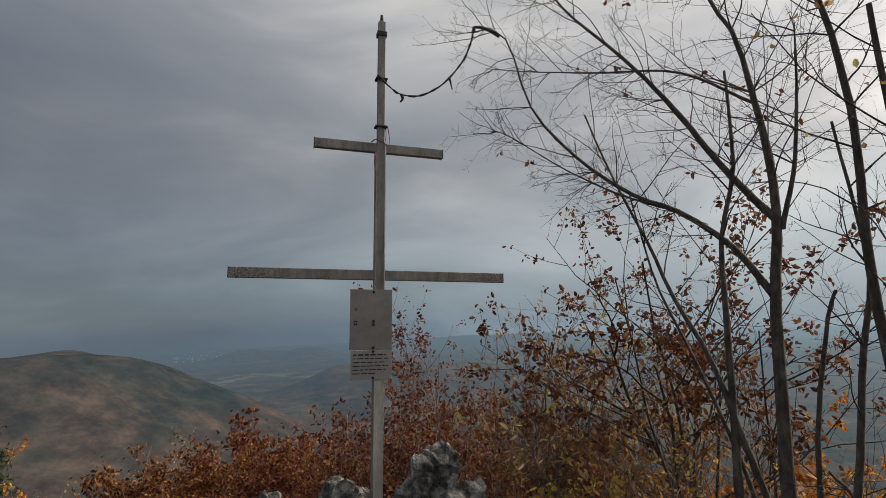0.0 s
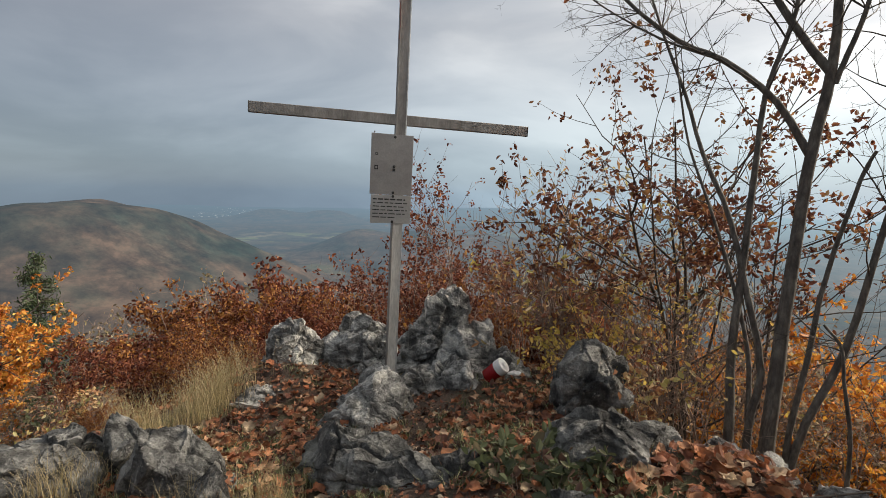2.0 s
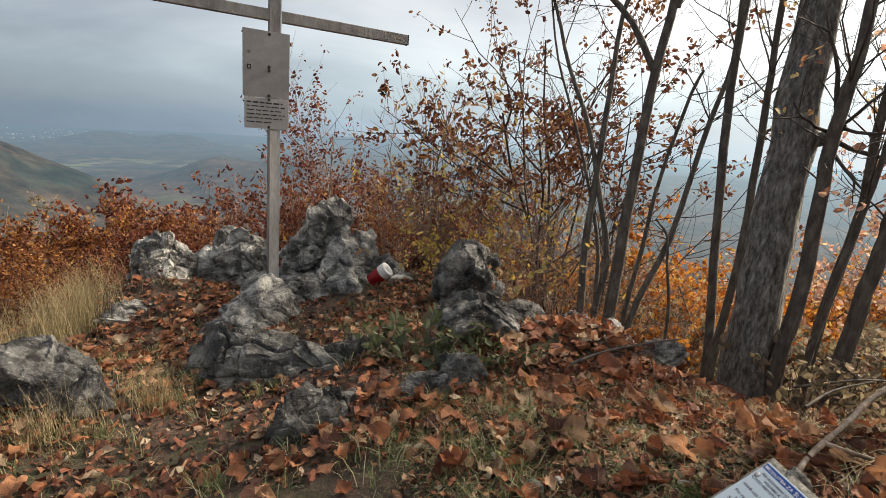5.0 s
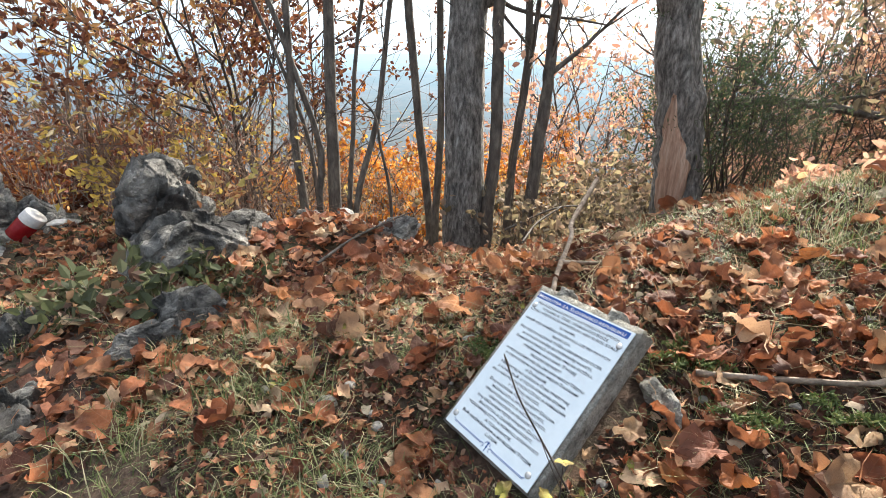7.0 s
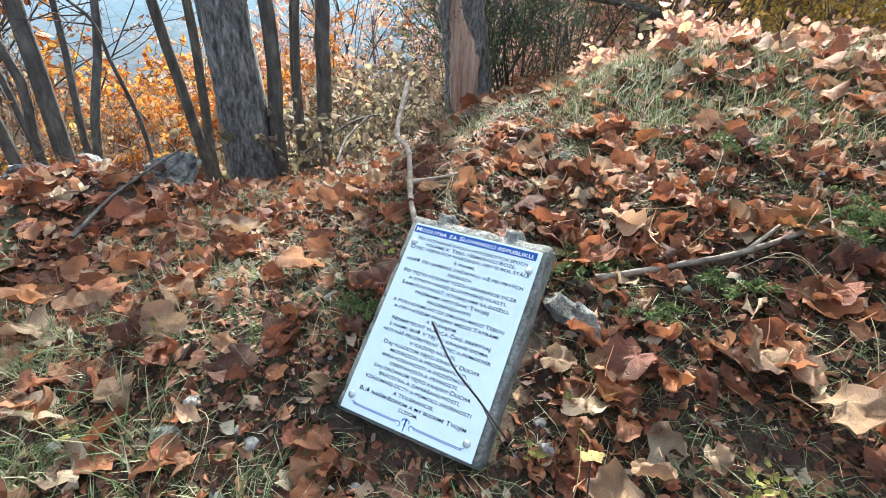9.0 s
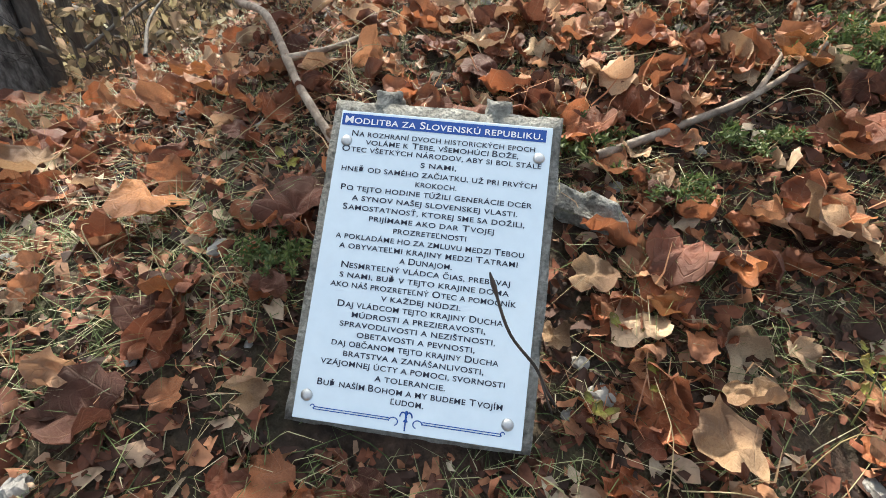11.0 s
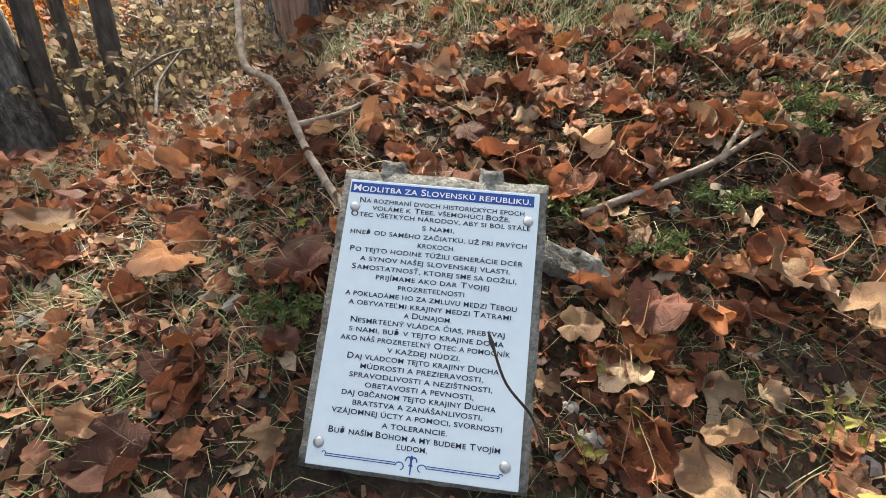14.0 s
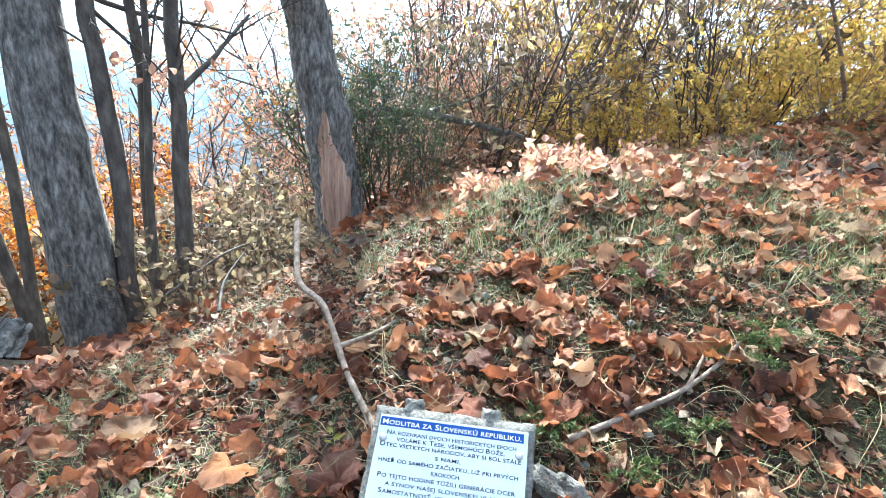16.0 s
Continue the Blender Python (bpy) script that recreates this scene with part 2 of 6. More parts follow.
def rock_material(name, k):
    """Weathered limestone: grey body, bleached patches, dark algae stains and small pale lichen spots, with bedding lines."""
    m = bpy.data.materials.new(name)
    m.use_nodes = True
    nt = m.node_tree
    nt.nodes.clear()
    tc = nt.nodes.new("ShaderNodeTexCoord")
    warp = node(nt, "ShaderNodeTexNoise", Scale=3.0, Detail=4.0, Roughness=0.6)
    link(nt, tc.outputs["Object"], warp.inputs["Vector"])
    bent = mix(nt, 0.12, tc.outputs["Object"], warp.outputs["Color"], "ADD")
    n1 = node(nt, "ShaderNodeTexNoise", Scale=4.2, Detail=10.0, Roughness=0.68)
    n2 = node(nt, "ShaderNodeTexNoise", Scale=52.0, Detail=8.0, Roughness=0.72)
    n3 = node(nt, "ShaderNodeTexNoise", Scale=8.0, Detail=10.0, Roughness=0.66)
    n4 = node(nt, "ShaderNodeTexVoronoi", Scale=30.0, Randomness=1.0)
    beds = node(nt, "ShaderNodeTexNoise", Scale=5.0, Detail=8.0, Roughness=0.62)
    mp = node(nt, "ShaderNodeMapping", Scale=(0.8, 0.8, 2.4), Rotation=(0.35, 0.5, 0.0))
    link(nt, bent, mp.inputs["Vector"])
    link(nt, mp.outputs[0], beds.inputs["Vector"])
    for n in (n1, n2, n3, n4):
        link(nt, bent, n.inputs["Vector"])
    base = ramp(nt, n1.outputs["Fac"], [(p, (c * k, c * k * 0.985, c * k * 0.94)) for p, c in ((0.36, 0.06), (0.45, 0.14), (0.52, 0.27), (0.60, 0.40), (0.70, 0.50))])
    col = mix(nt, 0.75, base, ramp(nt, beds.outputs["Fac"], [(0.36, (0.35, 0.35, 0.36)), (0.47, (0.9, 0.9, 0.9)), (0.60, (1.2, 1.19, 1.15))]), "MULTIPLY")
    stain = ramp(nt, n3.outputs["Fac"], [(0.40, (1, 1, 1)), (0.50, (0, 0, 0))])
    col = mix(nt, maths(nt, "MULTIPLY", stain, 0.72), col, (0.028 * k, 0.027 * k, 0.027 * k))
    spot = maths(nt, "MULTIPLY", ramp(nt, n4.outputs["Distance"], [(0.16, (1, 1, 1)), (0.30, (0, 0, 0))]), ramp(nt, n3.outputs["Fac"], [(0.50, (0, 0, 0)), (0.58, (1, 1, 1))]))
    col = mix(nt, maths(nt, "MULTIPLY", spot, 0.7), col, (0.50, 0.50, 0.47))
    moss = ramp(nt, warp.outputs["Fac"], [(0.56, (0, 0, 0)), (0.66, (1, 1, 1))])
    col = mix(nt, maths(nt, "MULTIPLY", moss, 0.22), col, (0.07, 0.075, 0.03))
    col = mix(nt, 0.7, col, ramp(nt, n2.outputs["Fac"], [(0.36, (0.66, 0.66, 0.66)), (0.62, (1.22, 1.22, 1.2))]), "MULTIPLY")
    p = node(nt, "ShaderNodeBsdfPrincipled", Roughness=0.9)
    link(nt, col, p.inputs["Base Color"])
    h = maths(nt, "ADD", maths(nt, "ADD", maths(nt, "MULTIPLY", beds.outputs["Fac"], 0.9), n3.outputs["Fac"]), maths(nt, "MULTIPLY", n2.outputs["Fac"], 0.45))
    b = node(nt, "ShaderNodeBump", Strength=1.0, Distance=0.05)
    link(nt, h, b.inputs["Height"])
    link(nt, b.outputs[0], p.inputs["Normal"])
    out = nt.nodes.new("ShaderNodeOutputMaterial")
    link(nt, p.outputs[0], out.inputs["Surface"])
    return m


# one limestone in two tones: darkened as foreground shade, lightened as summit sunlight
M_ROCK_SHADED = rock_material("weathered_limestone_shaded", 0.68)
M_ROCK_PALE_LIT = rock_material("pale_weathered_limestone_lit", 1.45)
M_PALE_STONE = material("pale_stone", [(0.3, (0.20, 0.185, 0.165)), (0.7, (0.42, 0.40, 0.37))], scale=12, rough=0.85, bump=0.4)
M_CONCRETE = material("lichened_concrete", [(0.28, (0.08, 0.075, 0.065)), (0.42, (0.26, 0.25, 0.22)), (0.6, (0.40, 0.39, 0.35)), (0.75, (0.52, 0.51, 0.47))], scale=34, rough=0.92, bump=0.9, bump_scale=160, grain=0.7)
M_ENAMEL = material("white_enamel", [(0.3, (0.66, 0.76, 0.83)), (0.7, (0.73, 0.82, 0.87))], scale=5, rough=0.22, bump=0.015, bump_scale=40, grain=0.05, spec=0.5)
M_INK = material("blue_black_ink", [(0.0, (0.012, 0.016, 0.035)), (1.0, (0.02, 0.026, 0.05))], rough=0.4, bump=0.0)
M_BLUE = material("blue_enamel", [(0.0, (0.018, 0.07, 0.30)), (1.0, (0.025, 0.095, 0.38))], rough=0.25, bump=0.0, grain=0.1)
M_WHITE = material("white_lettering", [(0.0, (0.78, 0.80, 0.84)), (1.0, (0.84, 0.85, 0.88))], rough=0.35, bump=0.0, grain=0.05)
M_SCREW = material("zinc_screw", [(0.3, (0.42, 0.42, 0.42)), (0.7, (0.68, 0.68, 0.67))], scale=80, rough=0.38, metal=0.9, bump=0.1)
M_POST = material("weathered_grey_steel", [(0.3, (0.17, 0.155, 0.14)), (0.5, (0.27, 0.25, 0.23)), (0.7, (0.36, 0.34, 0.31))], scale=9, rough=0.55, bump=0.2, bump_scale=70, stretch=(1, 1, 0.3), grain=0.4, metal=0.25)
M_POST_PALE = material("pale_post_foot", [(0.3, (0.48, 0.455, 0.40)), (0.5, (0.62, 0.59, 0.53)), (0.7, (0.72, 0.69, 0.63))], scale=9, rough=0.6, bump=0.2, bump_scale=70, stretch=(1, 1, 0.25), grain=0.4)
M_EDGE = material("bright_edge_steel", [(0.3, (0.50, 0.50, 0.48)), (0.7, (0.72, 0.72, 0.70))], scale=20, rough=0.4, metal=0.6, bump=0.1)
M_SIGN = material("dull_steel_sign", [(0.3, (0.27, 0.255, 0.245)), (0.7, (0.36, 0.345, 0.33))], scale=7, rough=0.5, metal=0.3, bump=0.08, grain=0.25)
M_SIGN_LOW = material("pale_metal_sign", [(0.3, (0.36, 0.35, 0.335)), (0.7, (0.46, 0.45, 0.43))], scale=7, rough=0.5, metal=0.2, bump=0.06, grain=0.2)
M_DARK = material("dark_rubber", [(0.0, (0.02, 0.02, 0.02)), (1.0, (0.05, 0.048, 0.045))], rough=0.7, bump=0.1)
M_ROPE = material("dark_frayed_rope", [(0.3, (0.03, 0.03, 0.035)), (0.7, (0.12, 0.11, 0.115))], scale=40, rough=0.9, bump=0.5)
M_RIBBON = material("faded_red_ribbon", [(0.3, (0.30, 0.10, 0.07)), (0.7, (0.45, 0.24, 0.18))], scale=20, rough=0.8, bump=0.2, through_light=0.3)
M_REDGLASS = material("red_candle_glass", [(0.3, (0.28, 0.01, 0.015)), (0.7, (0.48, 0.02, 0.025))], scale=10, rough=0.2, bump=0.0, through_light=0.3)
M_LID = material("white_candle_lid", [(0.3, (0.66, 0.64, 0.62)), (0.7, (0.82, 0.80, 0.78))], scale=10, rough=0.45, bump=0.05)


# ---- mesh helpers ----
RNG = np.random.default_rng(7)


def raw_mesh(name, verts, faces, mats, smooth=False, mat_index=None, uv=None):
    """A mesh from arrays: faces all of one length."""
    verts, faces = np.asarray(verts, np.float32), np.asarray(faces, np.int32)
    me = bpy.data.meshes.new(name)
    n, (m, k) = len(verts), faces.shape
    me.vertices.add(n)
    me.vertices.foreach_set("co", verts.ravel())
    me.loops.add(m * k)
    me.loops.foreach_set("vertex_index", faces.ravel())
    me.polygons.add(m)
    me.polygons.foreach_set("loop_start", np.arange(0, m * k, k, dtype=np.int32))
    me.polygons.foreach_set("loop_total", np.full(m, k, np.int32))
    if mat_index is not None:
        me.polygons.foreach_set("material_index", np.asarray(mat_index, np.int32))
    me.polygons.foreach_set("use_smooth", np.full(m, smooth, bool))
    for mt in mats:
        me.materials.append(mt)
    me.update(calc_edges=True)
    if uv is not None:
        layer = me.uv_layers.new(name="blade")
        layer.data.foreach_set("uv", np.asarray(uv, np.float32)[faces.ravel()].ravel())
    me.validate()
    return me


def mesh_part(name, verts, faces, mt, parent=None, label="", smooth=True, uv=None):
    ob = new(name, raw_mesh(name, verts, faces, [mt], smooth, uv=uv))
    if parent is not None:
        ob.parent = parent
    return tagged(ob, label)


def part(name, bm, mt, parent=None, label="", smooth=False):
    me = bpy.data.meshes.new(name)
    bm.to_mesh(me)
    bm.free()
    if smooth:
        me.polygons.foreach_set("use_smooth", [True] * len(me.polygons))
    me.materials.append(mt)
    ob = new(name, me)
    if parent is not None:
        ob.parent = parent
    return tagged(ob, label)


def empty(name, at, label, category, group="", kind=""):
    ob = new(name)
    ob.location = at
    return tagged(ob, label, category, group, kind)


def box_bm(size, bevel=0.003, at=(0, 0, 0), segments=2):
    bm = bmesh.new()
    bmesh.ops.create_cube(bm, size=1.0, matrix=Matrix.Translation(at) @ Matrix.Diagonal((*size, 1)))
    if bevel:
        bmesh.ops.bevel(bm, geom=bm.edges[:], offset=bevel, segments=segments, affect="EDGES", profile=0.6)
    return bm


def curve_points(ctrl, n):
    """A smooth line through control points."""
    c = np.asarray(ctrl, float)
    if len(c) == 2:
        return c[0] + (c[1] - c[0]) * np.linspace(0, 1, n)[:, None]
    c = np.vstack([2 * c[0] - c[1], c, 2 * c[-1] - c[-2]])
    out, m = [], len(c) - 3
    for u in np.linspace(0, m - 1e-6, n):
        i = int(u)
        t = u - i
        p0, p1, p2, p3 = c[i:i + 4]
        out.append(0.5 * (2 * p1 + (p2 - p0) * t + (2 * p0 - 5 * p1 + 4 * p2 - p3) * t * t + (3 * p1 - p0 - 3 * p2 + p3) * t ** 3))
    return np.array(out)


class Tubes:
    """Gathers tapered tubes into one array of vertices and quads."""

    def __init__(self):
        self.v, self.f, self.n = [], [], 0

    def add(self, pts, radii, segs=6, rough=0.0, flat=1.0):
        pts = np.asarray(pts, float)
        d = np.gradient(pts, axis=0)
        d /= np.linalg.norm(d, axis=1)[:, None] + 1e-9
        ref = np.array([0.0, 0.0, 1.0]) if abs(d[0][2]) < 0.8 else np.array([1.0, 0.0, 0.0])
        a = np.cross(d, ref)
        a /= np.linalg.norm(a, axis=1)[:, None] + 1e-9
        b = np.cross(d, a)
        th = np.arange(segs) * 2 * math.pi / segs
        r = np.asarray(radii, float)[:, None] * np.ones((1, segs))
        if rough:
            r = r * (1 + rough * RNG.standard_normal(r.shape) * 0.6 + rough * np.sin(th * 3 + RNG.random() * 6)[None, :])
        ring = pts[:, None, :] + r[:, :, None] * (np.cos(th)[None, :, None] * a[:, None, :] + flat * np.sin(th)[None, :, None] * b[:, None, :])
        k = len(pts)
        idx = self.n + np.arange(k * segs).reshape(k, segs)
        q = np.stack([idx[:-1], np.roll(idx[:-1], -1, 1), np.roll(idx[1:], -1, 1), idx[1:]], -1).reshape(-1, 4)
        self.v.append(ring.reshape(-1, 3))
        self.f.append(q)
        self.n += k * segs
        return self

    def object(self, name, mt, parent=None, label=""):
        return mesh_part(name, np.vstack(self.v), np.vstack(self.f), mt, parent, label)


def leaf_blades(centres, size, droop=0.3, aspect=0.55, spread=1.0, fold=0.25):
    """Folded leaves, four triangles each in two quads, at the given points."""
    n = len(centres)
    c = np.asarray(centres, float)
    d = RNG.standard_normal((n, 3))
    d[:, 2] -= droop
    d /= np.linalg.norm(d, axis=1)[:, None]
    s = RNG.standard_normal((n, 3))
    s[:, 2] *= spread
    s -= d * (s * d).sum(1)[:, None]
    s /= np.linalg.norm(s, axis=1)[:, None] + 1e-9
    up = np.cross(d, s)
    L = (size * (0.6 + 0.7 * RNG.random(n)))[:, None]
    w = L * aspect * 0.5
    fz = L * fold * RNG.random((n, 1))
    v = np.stack([c, c + d * L * 0.35 + s * w + up * fz, c + d * L * 0.75 + s * w * 0.75 + up * fz * 0.7, c + d * L,
                  c + d * L * 0.75 - s * w * 0.75 + up * fz * 0.7, c + d * L * 0.35 - s * w + up * fz], 1).reshape(-1, 3)
    i = np.arange(n)[:, None] * 6
    f = np.stack([i + np.array([[0, 1, 2, 3]]), i + np.array([[0, 3, 4, 5]])], 1).reshape(-1, 4)
    return v, f


def smooth01(x):
    x = np.clip(x, 0, 1)
    return x * x * (3 - 2 * x)


def soft(x, k):
    return np.logaddexp(0, x / k) * k


def fbm(x, y, f, octaves=4, seed=0):
    """Sums of turned sine waves: a cheap wavy noise in -1..1 for whole arrays."""
    r = np.random.default_rng(seed)
    z, a, tot = np.zeros_like(np.asarray(x, float)), 1.0, 0.0
    for _ in range(octaves):
        for _ in range(3):
            an, ph = r.random() * 6.28, r.random() * 6.28
            z = z + a * np.sin((x * math.cos(an) + y * math.sin(an)) * f * (0.7 + 0.6 * r.random()) + ph + 1.3 * np.sin((x * math.sin(an * 2) - y * math.cos(an * 2)) * f * 0.6 + ph * 2))
        tot += a * 3
        f, a = f * 2.1, a * 0.5
    return z / tot * 1.6


# ---- the ground ----
def ground_z(x, y):
    x, y = np.asarray(x, float), np.asarray(y, float)
    z = 0.2 + 0.5 * smooth01((x - 0.6) / 2.4) * (1 - 0.85 * smooth01((y - 1.0) / 1.7))
    z = z - 0.12 * soft(np.minimum(y, 7.0) - 1.6, 0.25) - 0.3 * smooth01((0.8 - x) / 1.6)
    z = z + 0.28 * np.exp(-((x + 0.4) ** 2 + (y - 5.4) ** 2) / 1.8)
    z = z + 0.36 * np.exp(-((x + 2.1) ** 2 / 0.5 + (y - 4.7) ** 2 / 0.35))
    z = z + 0.07 * soft(np.clip(x, -50, 9) - 3.0, 0.3) * smooth01((3.0 - y) / 2.5)
    edge = 6.0 + (2.4 - 6.0) * smooth01((x - 0.4) / 2.2) - 0.2 * soft(np.clip(x, -50, 8) - 4.0, 0.4)
    z = z - 0.55 * soft(y - edge, 0.5) - 0.42 * soft(-2.8 - x, 0.5) - 0.3 * soft(-9.0 - y, 1.5) - 0.22 * soft(x - 11.0, 1.5)
    z = z - 0.048 * np.exp(-((x - 1.13) ** 2 + (y - 1.17) ** 2) / 0.075) + 0.025 * fbm(x, y, 3.0, 3, 3) + 0.012 * fbm(x, y, 13.0, 2, 4)
    # the shoulder by the slim trees, the trodden rise before the plaque and the crest where the slope turns down to the wood
    z = z + 0.20 * np.exp(-(((x - 1.6) / 0.75) ** 2 + ((y - 3.2) / 0.5) ** 2)) + 0.05 * np.exp(-((x - 1.0) ** 2 + (y - 1.95) ** 2) / 0.2) + 0.05 * np.exp(-((x - 2.6) ** 2 + (y - 0.1) ** 2) / 0.6)
    crest = 3.35 + 1.3 * soft(0.6 - np.clip(y, -8, 8), 0.1) - 0.9 * soft(y - 0.8, 0.1)
    fall = 0.34 * soft(np.minimum(x, 60.0) - crest, 0.15)
    z = z - 1.3 * (1 - np.exp(-fall / 1.3)) * smooth01((2.2 - y) / 0.8)
    far = np.hypot(x, y)
    z = z + np.minimum(far * 0.012, 6.0) * fbm(x, y, 0.045, 3, 5) * smooth01((far - 12) / 40)
    w = far * 0.02
    hills = -182 + 6 * fbm(x, y, 0.004, 3, 8)
    rise = np.zeros_like(x)
    for cx, cy, top, sx, sy, turn in ((-640, 520, 188, 200, 260, 0.5), (-860, 330, 178, 240, 240, 0.0), (-490, 640, 110, 110, 170, 0.9), (-600, 1380, 92, 110, 190, 0.2), (-430, 1380, 98, 150, 190, 0.0), (-250, 1500, 84, 170, 160, 0.0),
                                      (-1720, 2620, 100, 190, 170, 0.4), (-1400, 2700, 96, 170, 160, 0.0), (900, 1700, 70, 520, 420, 0.3), (1900, 1700, 110, 700, 600, 0.0), (1500, 300, 120, 500, 500, 0.0)):
        dx, dy = (x - cx) * math.cos(turn) + (y - cy) * math.sin(turn), -(x - cx) * math.sin(turn) + (y - cy) * math.cos(turn)
        g = top * np.exp(-0.5 * ((dx / sx) ** 2 + (dy / sy) ** 2)) * (1 + 0.09 * fbm(x, y, 0.016, 4, 9))
        rise = np.logaddexp(rise / 14, g / 14) * 14
    hills = hills + rise - 20
    hills = hills + 45 * smooth01((far - 3600) / 900) * (0.6 + 0.5 * fbm(x, y, 0.0016, 3, 11))
    k = 6.0
    return np.where(far < 60, z, np.logaddexp(z / k, hills / k) * k)


def ground_material():
    """Dark soil and leaf mould with moss and thin grass near by, autumn woods on the slopes."""
    m = bpy.data.materials.new("hilltop_soil")
    m.use_nodes = True
    nt = m.node_tree
    nt.nodes.clear()
    tc = nt.nodes.new("ShaderNodeTexCoord")
    ns = []
    for s, d in ((1.7, 6.0), (11.0, 8.0), (70.0, 6.0)):
        n = node(nt, "ShaderNodeTexNoise", Scale=s, Detail=d, Roughness=0.65)
        link(nt, tc.outputs["Object"], n.inputs["Vector"])
        ns.append(n)
    soil = ramp(nt, ns[1].outputs["Fac"], [(0.3, (0.024, 0.017, 0.013)), (0.5, (0.078, 0.05, 0.035)), (0.62, (0.13, 0.08, 0.054)), (0.75, (0.21, 0.15, 0.11))])
    moss = ramp(nt, ns[0].outputs["Fac"], [(0.50, (0, 0, 0)), (0.62, (1, 1, 1))])
    col = mix(nt, maths(nt, "MULTIPLY", moss, 0.6), soil, (0.075, 0.085, 0.03))
    col = mix(nt, 0.6, col, ramp(nt, ns[2].outputs["Fac"], [(0.3, (0.35, 0.35, 0.35)), (0.65, (1.3, 1.3, 1.3))]), "MULTIPLY")
    p = node(nt, "ShaderNodeBsdfPrincipled", Roughness=0.95)
    link(nt, col, p.inputs["Base Color"])
    b = node(nt, "ShaderNodeBump", Strength=0.8, Distance=0.03)
    link(nt, maths(nt, "ADD", ns[1].outputs["Fac"], ns[2].outputs["Fac"]), b.inputs["Height"])
    link(nt, b.outputs[0], p.inputs["Normal"])
    out = nt.nodes.new("ShaderNodeOutputMaterial")
    link(nt, p.outputs[0], out.inputs["Surface"])
    return m


# haze colours painted onto the far land, lighter towards the sun
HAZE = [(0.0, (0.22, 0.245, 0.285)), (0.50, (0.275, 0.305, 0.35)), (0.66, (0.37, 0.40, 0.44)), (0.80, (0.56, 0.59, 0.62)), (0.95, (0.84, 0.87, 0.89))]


def distance_material(name, woods, fields, haze_tint):
    """The far land, with haze painted on as a glow that strengthens with distance."""
    m = bpy.data.materials.new(name)
    m.use_nodes = True
    nt = m.node_tree
    nt.nodes.clear()
    tc = nt.nodes.new("ShaderNodeTexCoord")
    n1 = node(nt, "ShaderNodeTexNoise", Scale=0.006, Detail=9.0, Roughness=0.62)
    n2 = node(nt, "ShaderNodeTexNoise", Scale=0.03, Detail=9.0, Roughness=0.75)
    n3 = node(nt, "ShaderNodeTexVoronoi", Scale=0.0075)
    for n in (n1, n2, n3):
        link(nt, tc.outputs["Object"], n.inputs["Vector"])
    wood = ramp(nt, n1.outputs["Fac"], woods)
    wood = mix(nt, 0.8, wood, ramp(nt, n2.outputs["Fac"], [(0.36, (0.2, 0.2, 0.2)), (0.5, (0.9, 0.9, 0.9)), (0.64, (1.9, 1.9, 1.9))]), "MULTIPLY")
    s = nt.nodes.new("ShaderNodeSeparateXYZ")
    link(nt, tc.outputs["Object"], s.inputs[0])
    low = ramp(nt, maths(nt, "DIVIDE", maths(nt, "ADD", s.outputs["Z"], 200.0), 60.0), [(0.25, (1, 1, 1)), (0.62, (0, 0, 0))])
    patch = ramp(nt, n3.outputs["Color"], fields, "CONSTANT")
    copse = ramp(nt, n1.outputs["Fac"], [(0.47, (0, 0, 0)), (0.53, (1, 1, 1))])
    col = mix(nt, maths(nt, "MULTIPLY", maths(nt, "MULTIPLY", low, copse), 0.85), wood, patch)
    p = node(nt, "ShaderNodeBsdfPrincipled", Roughness=1.0)
    p.inputs["Specular IOR Level"].default_value = 0.0
    link(nt, col, p.inputs["Base Color"])
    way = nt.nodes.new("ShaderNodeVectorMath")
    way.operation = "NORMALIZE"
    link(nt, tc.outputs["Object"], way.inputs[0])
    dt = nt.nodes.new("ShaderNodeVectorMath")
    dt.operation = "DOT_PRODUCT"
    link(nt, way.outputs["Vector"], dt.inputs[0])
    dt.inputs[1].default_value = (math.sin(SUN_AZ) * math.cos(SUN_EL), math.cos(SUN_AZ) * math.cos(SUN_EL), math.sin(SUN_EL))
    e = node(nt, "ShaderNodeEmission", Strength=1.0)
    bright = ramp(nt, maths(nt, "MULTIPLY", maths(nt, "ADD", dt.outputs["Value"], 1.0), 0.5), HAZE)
    link(nt, mix(nt, 1.0, bright, haze_tint, "MULTIPLY"), e.inputs["Color"])
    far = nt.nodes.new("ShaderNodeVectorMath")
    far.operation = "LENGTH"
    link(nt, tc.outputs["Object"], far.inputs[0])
    # share of the painted haze glow, by distance from the summit
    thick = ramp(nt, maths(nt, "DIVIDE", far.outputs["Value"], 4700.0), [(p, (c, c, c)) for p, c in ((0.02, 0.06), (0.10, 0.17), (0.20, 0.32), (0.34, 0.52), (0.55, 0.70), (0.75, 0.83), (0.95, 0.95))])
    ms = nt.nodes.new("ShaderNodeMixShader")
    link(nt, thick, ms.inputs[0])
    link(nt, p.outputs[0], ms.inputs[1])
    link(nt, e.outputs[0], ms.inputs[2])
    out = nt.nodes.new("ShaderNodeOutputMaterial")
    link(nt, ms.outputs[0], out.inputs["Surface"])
    return m


